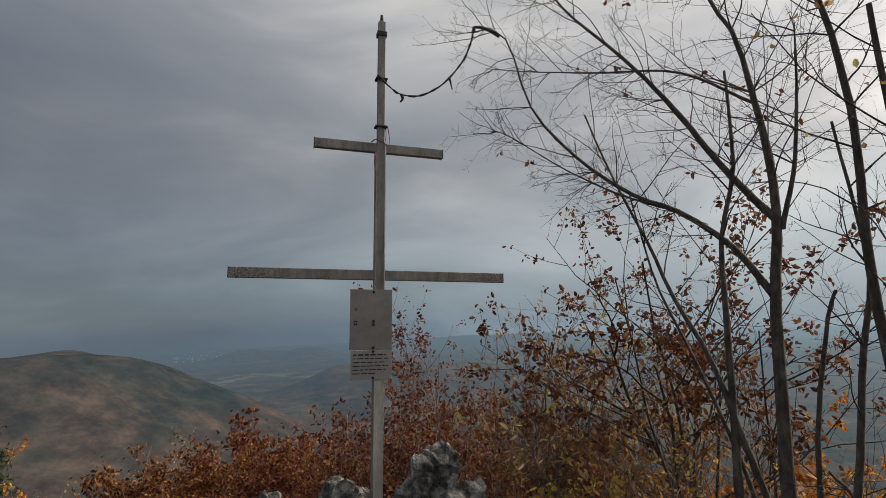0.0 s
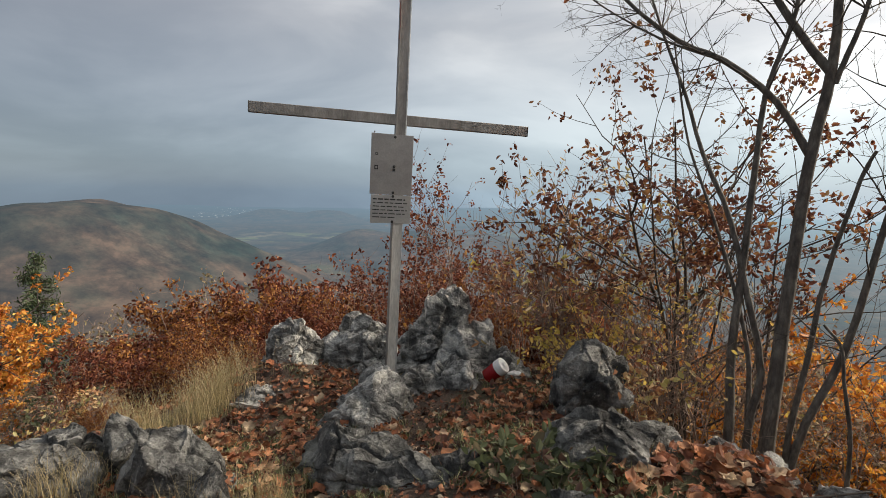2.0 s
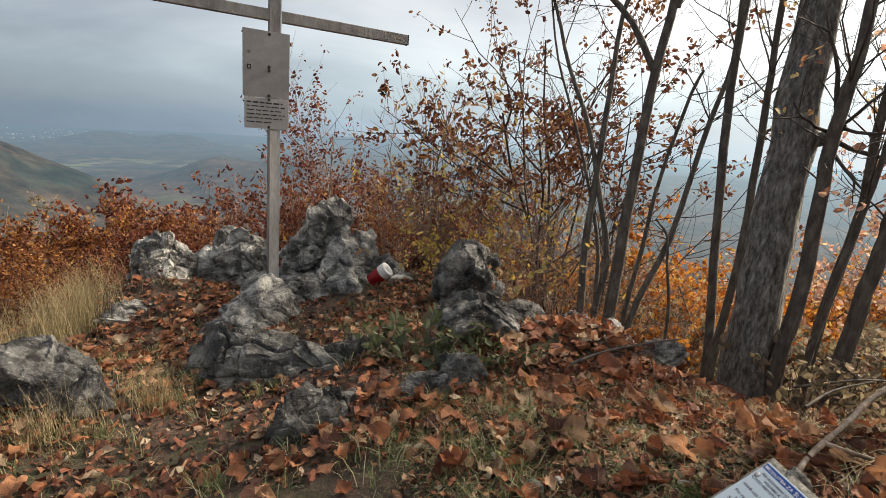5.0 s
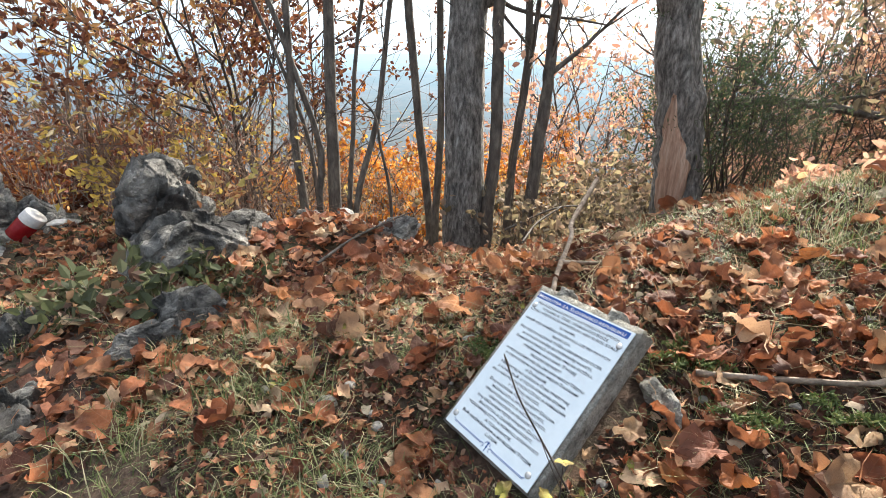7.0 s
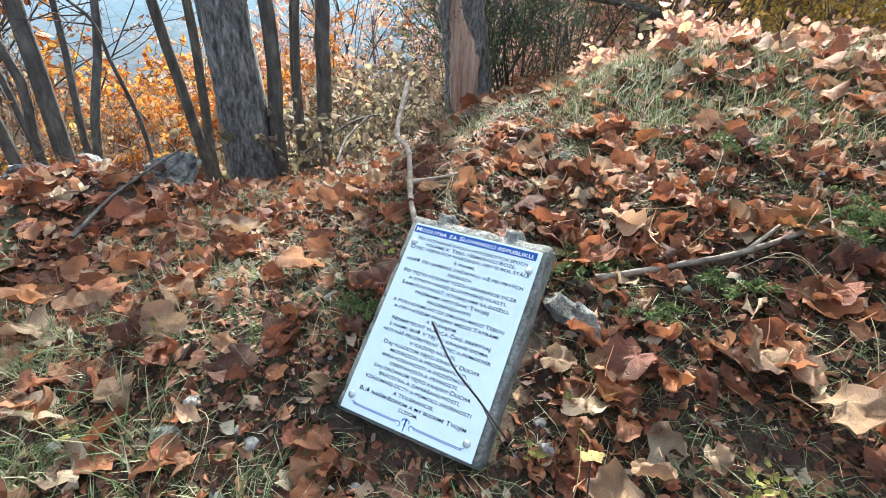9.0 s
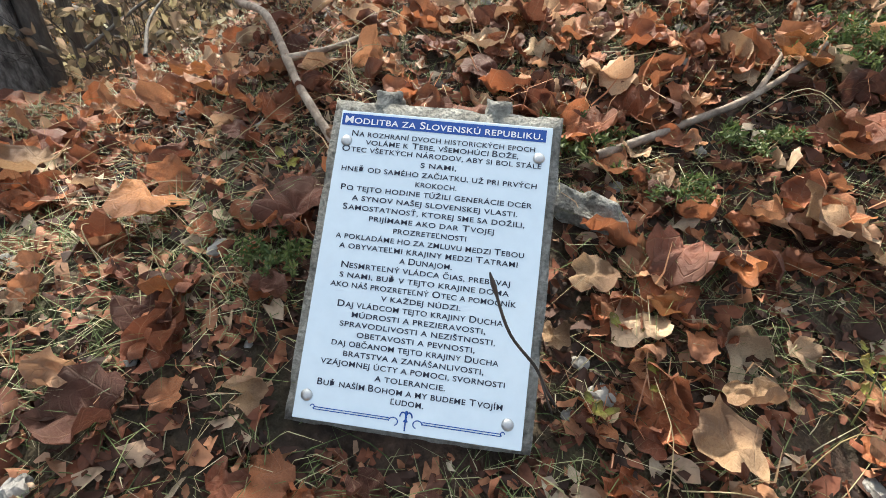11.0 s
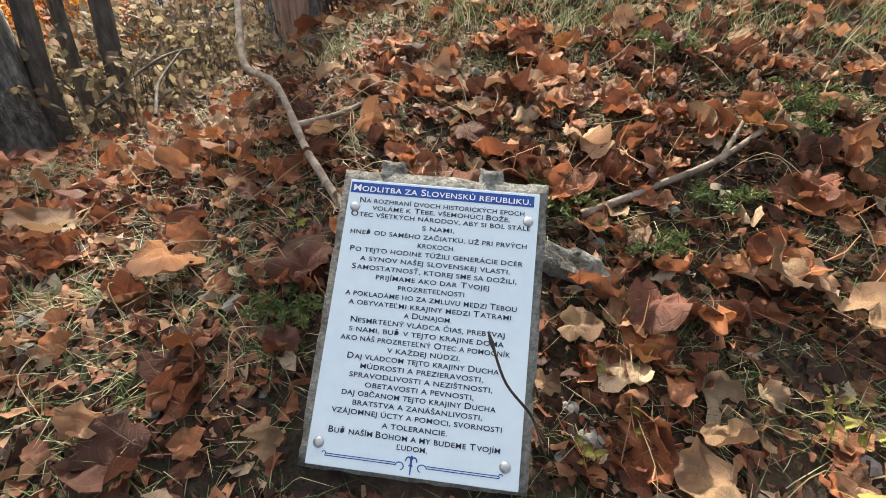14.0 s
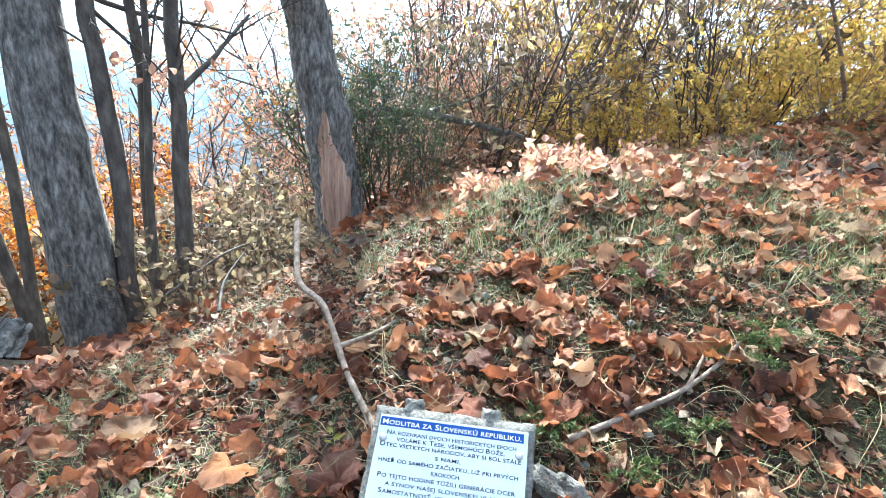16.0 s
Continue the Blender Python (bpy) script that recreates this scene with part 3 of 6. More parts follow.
WOODS = [(0.34, (0.018, 0.026, 0.020)), (0.45, (0.042, 0.036, 0.026)), (0.55, (0.078, 0.052, 0.036)), (0.62, (0.056, 0.046, 0.032)), (0.72, (0.030, 0.038, 0.022))]
FIELDS = [(0.0, (0.05, 0.06, 0.04)), (0.3, (0.26, 0.33, 0.12)), (0.5, (0.06, 0.075, 0.045)), (0.7, (0.34, 0.31, 0.19)), (0.85, (0.20, 0.30, 0.10))]
HAZE_TINT = (0.62, 0.84, 0.97)
M_GROUND = ground_material()
M_DISTANCE = distance_material("autumn_hills_painted_haze", WOODS, FIELDS, HAZE_TINT)


def build_ground():
    rings = np.concatenate([[0.0004], np.geomspace(0.03, 7.0, 120), np.geomspace(7.2, 4700.0, 150)])
    segs = 400
    th = np.arange(segs) * 2 * math.pi / segs
    X = 1.3 + rings[:, None] * np.cos(th)[None, :]
    Y = 1.6 + rings[:, None] * np.sin(th)[None, :]
    Z = ground_z(X, Y)
    k = len(rings)
    idx = np.arange(k * segs).reshape(k, segs)
    q = np.stack([idx[:-1], np.roll(idx[:-1], -1, 1), np.roll(idx[1:], -1, 1), idx[1:]], -1)
    r = rings[:-1]
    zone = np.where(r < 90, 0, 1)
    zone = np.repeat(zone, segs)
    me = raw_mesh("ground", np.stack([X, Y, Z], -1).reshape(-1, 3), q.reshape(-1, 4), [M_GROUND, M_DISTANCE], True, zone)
    tagged(new("ground", me), "leaf-strewn hilltop soil falling to wooded hills and a hazy valley", "ground", kind="structure")


build_ground()


# ---- rocks ----
def rock(at, size, turn=0.0, seed=1, label="grey weathered limestone boulder with pale ridges and dark crevices", sub=4, craggy=1.0, tilt=(0, 0), mt=None, beds=None, blocky=3.4):
    """Fissured limestone. at: the middle of its foot; size: half widths and height above the foot."""
    bm = bmesh.new()
    bmesh.ops.create_icosphere(bm, subdivisions=sub, radius=1.0)
    r = random.Random(seed * 13 + 1)
    o = Vector((seed * 7.3, seed * 3.1, seed * 5.7))
    sx, sy, sz = size
    small = min(1.0, (sx + sy + sz) / 0.9)
    # a rough polyhedron: flat worn faces round the body
    planes = []
    for _ in range(30):
        d = Vector((r.gauss(0, 1), r.gauss(0, 1), r.gauss(0.15, 0.9))).normalized()
        planes.append((d, r.uniform(0.80, 1.08)))
    dip = Vector(beds or (r.uniform(-0.6, 0.6), r.uniform(-0.6, 0.6), r.uniform(0.7, 1.0))).normalized()
    spin = Matrix.Rotation(r.uniform(0, 1.5), 3, "Z")
    cut = dip.cross(Vector((r.gauss(0, 1), r.gauss(0, 1), 0.2))).normalized()
    gap, gap2 = r.uniform(0.17, 0.30) * small, r.uniform(0.20, 0.36) * small
    for v in bm.verts:
        n = v.co.normalized()
        u = spin @ n
        t = 1.08 * (abs(u.x) ** blocky + abs(u.y) ** blocky + abs(u.z) ** blocky) ** (-1 / blocky)
        for d, w in planes:
            c = n.dot(d)
            if c > 0.05:
                t = min(t, w / c)
        s = Vector((n.x * sx, n.y * sy, n.z * sz)) * t
        p = s / small + o
        bend = noise.noise_vector(p * 2.2) * 0.7 + noise.noise_vector(p * 6.0) * 0.2
        h = (s.dot(dip) + 0.16 * small * bend.x) / gap
        k = math.floor(h)
        e = min(h - k, k + 1 - h) * gap
        g = (s.dot(cut) + 0.2 * small * bend.y) / gap2
        m = math.floor(g)
        e2 = min(g - m, m + 1 - g) * gap2
        deep = 0.55 + 0.6 * noise.noise(p * 3.1)
        crack = max(deep, 0.0) * math.exp(-e / (0.011 * small)) + 0.7 * max(0.0, 0.9 - deep) * math.exp(-e2 / (0.010 * small))
        block = noise.noise(Vector((k * 3.7, m * 5.3, seed * 1.7)))
        rib = 0.7 * abs(noise.noise(p * 2.6)) + 0.25 * abs(noise.noise(p * 6.5)) + 0.06 * abs(noise.noise(p * 16.0)) - 0.2
        # broken facets at three sizes, each tilted its own way
        facet = 0.0
        for f, w in ((2.4, 0.8), (5.0, 0.8), (11.0, 0.6)):
            u = p * f + bend * 0.45
            u -= cut * (u.dot(cut) * 0.45)
            dist, spots = noise.voronoi(u)
            lean = noise.noise_vector(spots[0] * 3.3 + o)
            facet += (w * (u - spots[0]).dot(lean) * 2.0 + 0.22 * lean.z) / f
        pit = max(0.0, noise.noise(p * 9.0 + o) - 0.25)
        off = craggy * small * (0.035 * block + 0.24 * facet - 0.065 * crack - 0.10 * rib - 0.05 * pit + 0.05 * noise.noise(p * 1.7) - 0.012)
        q = s + n * off
        if n.z < 0:
            q.z *= 0.6
        v.co = q
    ob = part("rock", bm, mt or M_ROCK_SHADED, smooth=False)
    ob.matrix_world = pose(*at, tilt[0], tilt[1], turn)
    return tagged(ob, label, "rock", "summit rocks")


def rocks():
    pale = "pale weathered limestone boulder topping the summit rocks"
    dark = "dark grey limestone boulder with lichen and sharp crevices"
    slab = "long low slab of grey limestone half buried in leaves"
    lean, flat = (-0.55, -0.30, 0.75), (0.1, 0.05, 1.0)
    for at, size, turn, seed, label, tilt, beds in (
            ((-0.57, 5.48, 0.10), (0.31, 0.27, 0.52), 20, 1, pale, (0, 0), flat),
            ((-0.76, 5.40, -0.18), (0.36, 0.30, 0.48), 70, 22, dark, (0, 0), flat),
            ((-0.30, 5.18, -0.30), (0.38, 0.33, 0.60), 10, 2, dark, (0, 5), flat),
            ((0.08, 5.12, -0.30), (0.19, 0.20, 0.44), 40, 3, dark, (0, 0), (0.9, 0.1, 0.3)),
            ((-0.36, 4.86, -0.42), (0.42, 0.26, 0.46), 120, 23, dark, (0, 0), None),
            ((0.14, 4.95, -0.34), (0.24, 0.20, 0.32), 30, 43, dark, (0, 0), None),
            ((-2.10, 4.90, -0.20), (0.34, 0.30, 0.42), 0, 4, dark, (0, 0), None),
            ((-1.78, 5.65, -0.20), (0.15, 0.15, 0.42), 60, 5, pale, (0, 0), None),
            ((-1.48, 5.55, -0.25), (0.24, 0.2, 0.42), 15, 6, pale, (0, 0), flat),
            ((-1.50, 5.20, -0.35), (0.54, 0.30, 0.42), 0, 7, slab, (0, 0), None),
            ((-0.66, 4.80, -0.42), (0.42, 0.26, 0.36), 30, 24, dark, (0, 0), None),
            ((-0.88, 4.25, -0.52), (0.43, 0.32, 0.57), 15, 8, dark, (0, -6), (0.6, 0.2, 0.7)),
            ((-2.02, 4.20, -0.36), (0.24, 0.2, 0.16), 0, 9, dark, (0, 0), None),
            ((-0.48, 3.20, -0.35), (0.70, 0.27, 0.37), 170, 10, slab, (0, -6), flat),
            ((0.16, 3.06, -0.28), (0.60, 0.24, 0.29), -8, 26, slab, (0, 9), flat),
            ((0.82, 4.25, -0.05), (0.36, 0.30, 0.46), 35, 11, dark, (0, 0), None),
            ((0.92, 3.27, -0.02), (0.25, 0.36, 0.40), 100, 12, dark, (0, 0), None),
            ((1.06, 3.45, 0.0), (0.22, 0.2, 0.30), 10, 27, dark, (0, 0), None),
            ((-2.50, 2.70, -0.55), (0.56, 0.40, 0.60), 8, 13, dark, (0, 0), lean),
            ((-2.05, 2.92, -0.42), (0.30, 0.28, 0.44), 12, 28, dark, (0, 0), lean),
            ((-1.60, 2.82, -0.45), (0.34, 0.31, 0.54), 10, 14, dark, (0, -6), lean),
            ((-2.20, 2.35, -0.62), (0.42, 0.26, 0.46), 5, 44, dark, (0, 0), lean),
            ((0.02, 2.30, -0.12), (0.20, 0.16, 0.32), 30, 15, dark, (0, 0), None),
            ((0.14, 2.44, -0.14), (0.16, 0.12, 0.26), 70, 33, dark, (0, 0), None),
            ((0.62, 2.42, 0.0), (0.17, 0.13, 0.26), 0, 16, dark, (0, 0), None),
            ((-1.24, 2.55, -0.32), (0.18, 0.18, 0.34), 20, 17, dark, (0, 0), None),
            ((0.74, 2.55, 0.05), (0.20, 0.14, 0.20), 150, 18, slab, (0, 0), None),
            ((1.50, 3.40, 0.02), (0.17, 0.12, 0.18), 0, 19, pale, (0, 12), None),
            ((1.72, 3.32, 0.0), (0.22, 0.13, 0.14), -15, 20, pale, (0, 12), None),
            ((2.05, 3.18, 0.02), (0.14, 0.10, 0.10), -15, 21, pale, (0, 0), None),
            ((0.74, 1.90, 0.08), (0.12, 0.09, 0.15), 60, 31, slab, (0, 0), None)):
        # truly pale stones and the summit pile painted sunlit share the lighter tone
        rock(at, size, turn, seed, label, 7 if size[0] > 0.35 and at[1] < 3.3 else 6, 1.0, tilt, M_ROCK_PALE_LIT if label == pale or (at[0] < 0.3 and at[1] > 4.0) else M_ROCK_SHADED, beds)
    rock((1.45, 1.21, 0.20), (0.11, 0.12, 0.14), 90, 45, "dark stone propping up the plaque block", 5, 0.7)
    ob = rock((-1.12, 4.62, -0.34), (0.34, 0.13, 0.06), 28, 40, "pale flat stone slab leaning beside the cross foot", 3, 0.5, (6, -32), M_PALE_STONE)
    r = random.Random(5)
    for _ in range(120):
        x, y = r.uniform(0.8, 2.3), r.uniform(0.3, 2.2)
        if plate_clear(x, y):
            s = r.choice((0.008, 0.011, 0.015, 0.020))
            ob = rock((x, y, float(ground_z(x, y)) + s * 0.3), (s, s * r.uniform(0.6, 1), s * 0.7), r.uniform(0, 360), r.randint(50, 90), "small pale limestone chip lying among the leaves", 2, 0.7, mt=M_PALE_STONE)
            ob.name = "stone_chip"
            tagged(ob, category="stone", group="stone chips")


# ---- the inscribed plate on its concrete block ----
PLATE_MID = Vector((1.3348, 1.2102, 0.4081))
PLATE_RIGHT = Vector((0.0199, -0.9983, 0.0563)).normalized()
PLATE_UP = Vector((0.7733, 0.051, 0.6319)).normalized()
PLATE_UP = (PLATE_UP - PLATE_RIGHT * PLATE_UP.dot(PLATE_RIGHT)).normalized()
PLATE_OUT = PLATE_RIGHT.cross(PLATE_UP)
PLATE = Matrix((PLATE_RIGHT, PLATE_UP, PLATE_OUT)).transposed().to_4x4()
PLATE.translation = PLATE_MID


def plate_clear(x, y, pad=0.0):
    """Whether a spot of the ground lies clear of the concrete block."""
    d = Vector((x, y, 0)) - PLATE_MID
    a, b = d.x * PLATE_RIGHT.x + d.y * PLATE_RIGHT.y, d.x * 0.997 + d.y * 0.075
    return abs(a) > 0.19 + pad or b < -0.18 - pad or b > 0.21 + pad


TEXT = ["Na rozhraní dvoch historických epoch", "voláme k Tebe, všemohúci Bože,", "Otec všetkých národov, aby si bol stále", "s nami,",
        "hneď od samého začiatku, už pri prvých", "krokoch.", "Po tejto hodine túžili generácie dcér", "a synov našej slovenskej vlasti.",
        "Samostatnosť, ktorej sme sa dožili,", "prijímame ako dar Tvojej", "prozreteľnosti", "a pokladáme ho za zmluvu medzi Tebou",
        "a obyvateľmi krajiny medzi Tatrami", "a Dunajom.", "Nesmrteľný vládca čias, prebývaj", "s nami, buď v tejto krajine doma",
        "ako náš prozreteľný Otec a pomocník", "v každej núdzi.", "Daj vládcom tejto krajiny Ducha", "múdrosti a prezieravosti,",
        "spravodlivosti a nezištnosti,", "obetavosti a pevnosti,", "daj občanom tejto krajiny Ducha", "bratstva a zanášanlivosti,",
        "vzájomnej úcty a pomoci, svornosti", "a tolerancie.", "Buď naším Bohom a my budeme Tvojím", "ľudom."]


def lettering(name, text, size, at, mt, parent, width):
    """Capitals and small capitals in the built-in font, as one flat mesh centred at a spot of the plate."""
    runs = []
    for ch in text:
        low = ch == " " or ch.islower() or ch in ",."
        if runs and runs[-1][0] == low:
            runs[-1][1] += ch.upper()
        else:
            runs.append([low, ch.upper()])
    V, F, x = [], [], 0.0
    for low, word in runs:
        s = size * (0.80 if low else 1.0)
        x += 0.34 * s * (len(word) - len(word.lstrip(" ")))
        cu = bpy.data.curves.new(name, "FONT")
        cu.body, cu.size, cu.align_x, cu.offset, cu.space_character = word.strip(" "), s, "LEFT", s * 0.013, 1.08
        ob = new(name, cu)
        bpy.context.view_layer.update()
        me = bpy.data.meshes.new_from_object(ob.evaluated_get(bpy.context.evaluated_depsgraph_get()))
        if len(me.vertices):
            co = np.zeros(len(me.vertices) * 3, np.float32)
            me.vertices.foreach_get("co", co)
            co = co.reshape(-1, 3)
            co[:, 0] += x - co[:, 0].min()
            off = sum(len(q) for q in V)
            V.append(co)
            F += [[off + k for k in f.vertices] for f in me.polygons]
            x = float(co[:, 0].max()) + 0.10 * size
        x += 0.30 * s * (len(word) - len(word.rstrip(" "))) if word.strip(" ") else 0.0
        bpy.data.objects.remove(ob)
        bpy.data.meshes.remove(me)
    v = np.vstack(V)
    v[:, 0] = (v[:, 0] - (v[:, 0].min() + v[:, 0].max()) / 2) * width / (v[:, 0].max() - v[:, 0].min()) + at[0]
    v[:, 1] += at[1]
    v[:, 2] = at[2]
    me = bpy.data.meshes.new(name)
    me.from_pydata(v.tolist(), [], F)
    me.materials.append(mt)
    ob = new(name, me)
    ob.parent = parent
    return ob


def plate():
    thing = new("memorial_plaque")
    thing.matrix_world = PLATE
    tagged(thing, "white enamel prayer plaque screwed to a tilted lichened concrete block", "plaque")
    # rough concrete block: chipped edges, two small lugs on its top edge
    bm = bmesh.new()
    bmesh.ops.create_cube(bm, size=1.0, matrix=Matrix.Translation((0.0, 0.006, -0.0315)) @ Matrix.Diagonal((0.325, 0.452, 0.054, 1)))
    bmesh.ops.subdivide_edges(bm, edges=bm.edges[:], cuts=22, use_grid_fill=True)
    for v in bm.verts:
        n = noise.noise(v.co * 22) * 0.004 + noise.noise(v.co * 70) * 0.0022
        edge = (abs(v.co.x) > 0.155) + (abs(v.co.y - 0.004) > 0.216) + (v.co.z > -0.010)
        chip = max(0.0, noise.noise(v.co * 30 + Vector((9, 2, 5))) - 0.1) * 0.016 if edge >= 2 else 0.0
        c = Vector((v.co.x * 0.9, v.co.y * 0.9, -0.036))
        v.co += (c - v.co).normalized() * (chip - n * 0.6)
        if v.co.z > -0.012:
            v.co.z = min(v.co.z, -0.0052)
    part("concrete_block", bm, M_CONCRETE, thing, "grey concrete block with lichen and chipped edges", True)
    for x in (-0.088, 0.072):
        bm = box_bm((0.038, 0.030, 0.05), 0.006, (x, 0.238, -0.03))
        bmesh.ops.subdivide_edges(bm, edges=bm.edges[:], cuts=2, use_grid_fill=True)
        for v in bm.verts:
            v.co += Vector((noise.noise(v.co * 60), noise.noise(v.co * 60 + Vector((5, 0, 0))), noise.noise(v.co * 60 + Vector((0, 5, 0))))) * 0.005
        part("concrete_lug", bm, M_CONCRETE, thing, smooth=True)
    pan = part("enamel_plate", box_bm((0.2987, 0.4267, 0.004), 0.0012), M_ENAMEL, thing, "white enamel plate")
    bm = bmesh.new()
    bmesh.ops.create_grid(bm, x_segments=1, y_segments=1, size=0.5, matrix=Matrix.Translation((-0.003, 0.2000, 0.0026)) @ Matrix.Diagonal((0.2880, 0.0175, 1, 1)))
    part("blue_band", bm, M_BLUE, pan, "blue heading band")
    lettering("heading", "Modlitba za Slovenskú republiku.", 0.0150, (-0.003, 0.1945, 0.0032), M_WHITE, pan, 0.279)
    rows = np.interp(np.arange(28), (0, 2, 4, 6, 11, 16, 18, 24, 26, 27), (0.1760, 0.1530, 0.1246, 0.0970, 0.0290, -0.0370, -0.0630, -0.1400, -0.1675, -0.1795))
    for k, line in enumerate(TEXT):
        wide = 0.00715 * len(line)
        lettering("text_line", line, 0.0122, (-0.001, float(rows[k]), 0.0028), M_INK, pan, wide)
    for x, yy in ((-0.136, 0.168), (0.134, 0.168), (-0.134, -0.183), (0.129, -0.184)):
        bm = bmesh.new()
        bmesh.ops.create_uvsphere(bm, u_segments=16, v_segments=8, radius=0.0080)
        for v in bm.verts:
            v.co = Vector((v.co.x + x, v.co.y + yy, max(v.co.z, 0.0) * 0.55 + 0.0022))
        part("screw_head", bm, M_SCREW, thing, "domed zinc screw head", True)
    # ornament: a double rule with a small flourish
    t = Tubes()
    for s in (-1, 1):
        for off in (0.0, 0.0028):
            t.add([(s * 0.022, -0.199 + off, 0.0026), (s * 0.122, -0.199 + off, 0.0026)], [0.0006, 0.0006], 4, flat=0.3)
        a = np.linspace(0, 4.4, 14)
        t.add(np.stack([s * (0.016 + 0.006 * np.cos(a)), -0.200 + 0.005 * np.sin(a), np.full(14, 0.0026)], 1), np.full(14, 0.0007), 4, flat=0.3)
        t.add(np.stack([s * (0.004 + 0.004 * np.cos(a)), -0.193 + 0.006 * np.sin(a), np.full(14, 0.0026)], 1), np.full(14, 0.0009), 4, flat=0.3)
        t.add(np.stack([s * (0.124 + 0.0025 * np.cos(a)), -0.196 + 0.0025 * np.sin(a), np.full(14, 0.0026)], 1), np.full(14, 0.0006), 4, flat=0.3)
    t.add([(0, -0.185, 0.0026), (0, -0.210, 0.0026)], [0.0016, 0.0008], 4, flat=0.3)
    t.object("ornament", M_BLUE, pan, "blue printed rule with a small flourish")


# ---- the double cross ----
CROSS_AT, CROSS_TURN, CROSS_LEAN = (-1.043, 4.975, -0.25), 30.0, 2.0


def cross():
    thing = new("double_cross")
    thing.matrix_world = pose(*CROSS_AT, 0, CROSS_LEAN, CROSS_TURN)
    tagged(thing, "tall weathered grey steel double cross with a sign on its post", "cross")
    part("post", box_bm((0.098, 0.07, 1.62), 0.004, (0, 0, 0.81)), M_POST_PALE, thing, "pale cream foot of the post")
    part("post", box_bm((0.094, 0.07, 2.18), 0.004, (0, 0, 2.71)), M_POST, thing, "square grey steel post")
    part("post", box_bm((0.072, 0.06, 1.34), 0.004, (0, 0, 4.47)), M_POST, thing, "slimmer top section of the post")
    for s in (-1, 1):
        part("post_edge", box_bm((0.012, 0.074, 3.76), 0.002, (s * 0.046, 0.0, 1.90)), M_EDGE if s > 0 else M_POST, thing, "brighter strip on the right edge" if s > 0 else "")
    part("arm", box_bm((2.65, 0.06, 0.095), 0.005, (-0.03, -0.004, 2.475)), M_POST, thing, "long lower steel arm")
    part("arm", box_bm((1.30, 0.06, 0.092), 0.005, (0.0, -0.004, 3.755)), M_POST, thing, "short upper steel arm")
    for z, w in ((2.475, 2.65), (3.755, 1.30)):
        for s in (-1, 1):
            part("end_cap", box_bm((0.006, 0.066, 0.098), 0.002, (s * w / 2 - (0.03 if w > 2 else 0.0), -0.004, z)), M_DARK, thing, "dark end cap")
    sign = part("sign_plate", box_bm((0.40, 0.006, 0.565), 0.002, (-0.078, -0.046, 2.052)), M_SIGN, thing, "dull steel sign plate")
    low = part("lower_sign", box_bm((0.385, 0.006, 0.268), 0.002, (-0.072, -0.047, 1.632)), M_SIGN_LOW, thing, "pale metal sign with faded rows of writing")
    for z in (2.31, 2.035, 2.005, 1.79, 1.755, 1.515):
        bm = bmesh.new()
        bmesh.ops.create_cone(bm, cap_ends=True, segments=10, radius1=0.014, radius2=0.010, depth=0.012, matrix=Matrix.Translation((-0.055, -0.055, z)) @ Matrix.Rotation(radians(90), 4, "X"))
        part("bolt", bm, M_DARK, sign, "dark bolt head")
    for x, z, w, h in ((-0.225, 2.145, 0.022, 0.022), (-0.225, 2.02, 0.034, 0.040)):
        part("sticker", box_bm((w, 0.003, h), 0.0, (x, -0.0505, z)), M_DARK, sign, "small dark faded emblem")
        part("sticker", box_bm((w * 0.5, 0.003, h * 0.5), 0.0, (x, -0.0512, z)), M_SIGN, sign)
    rr = random.Random(3)
    for k in range(6):
        w = (0.31, 0.33, 0.30, 0.33, 0.31, 0.22)[k]
        x = -0.245
        while x < -0.245 + w:
            q = min(rr.uniform(0.025, 0.07), -0.245 + w - x)
            part("writing_bar", box_bm((q, 0.0015, 0.009 if k else 0.013), 0.0, (x + q / 2, -0.0508, 1.725 - k * 0.034)), M_DARK, low)
            x += q + 0.012
    for z in (3.985, 4.50):
        part("band", box_bm((0.122, 0.09, 0.016), 0.004, (0, 0, z)), M_DARK, thing, "dark strap round the post")
    part("cap", box_bm((0.102, 0.08, 0.05), 0.004, (0, 0, 5.0)), M_DARK, thing, "dark top collar")
    bm = bmesh.new()
    bmesh.ops.create_cone(bm, cap_ends=True, segments=10, radius1=0.02, radius2=0.014, depth=0.09, matrix=Matrix.Translation((0.0, 0, 5.18)))
    part("pin", bm, M_DARK, thing, "dark pin on top")
    t = Tubes()
    for pts in ([(0.06, -0.05, 3.98), (0.075, -0.055, 3.90), (0.085, -0.05, 3.80)], [(0.04, -0.05, 3.99), (0.045, -0.06, 3.88), (0.03, -0.055, 3.76)], [(-0.06, -0.05, 3.70), (-0.07, -0.05, 3.60), (-0.05, -0.05, 3.42), (-0.055, -0.05, 3.2)], [(-0.10, -0.045, 3.80), (-0.05, -0.06, 3.83), (0.06, -0.06, 3.78)]):
        t.add(curve_points(pts, 8), np.linspace(0.016, 0.008, 8), 6, flat=0.25, rough=0.2)
    t.object("ribbon", M_RIBBON, thing, "faded red ribbon scraps")


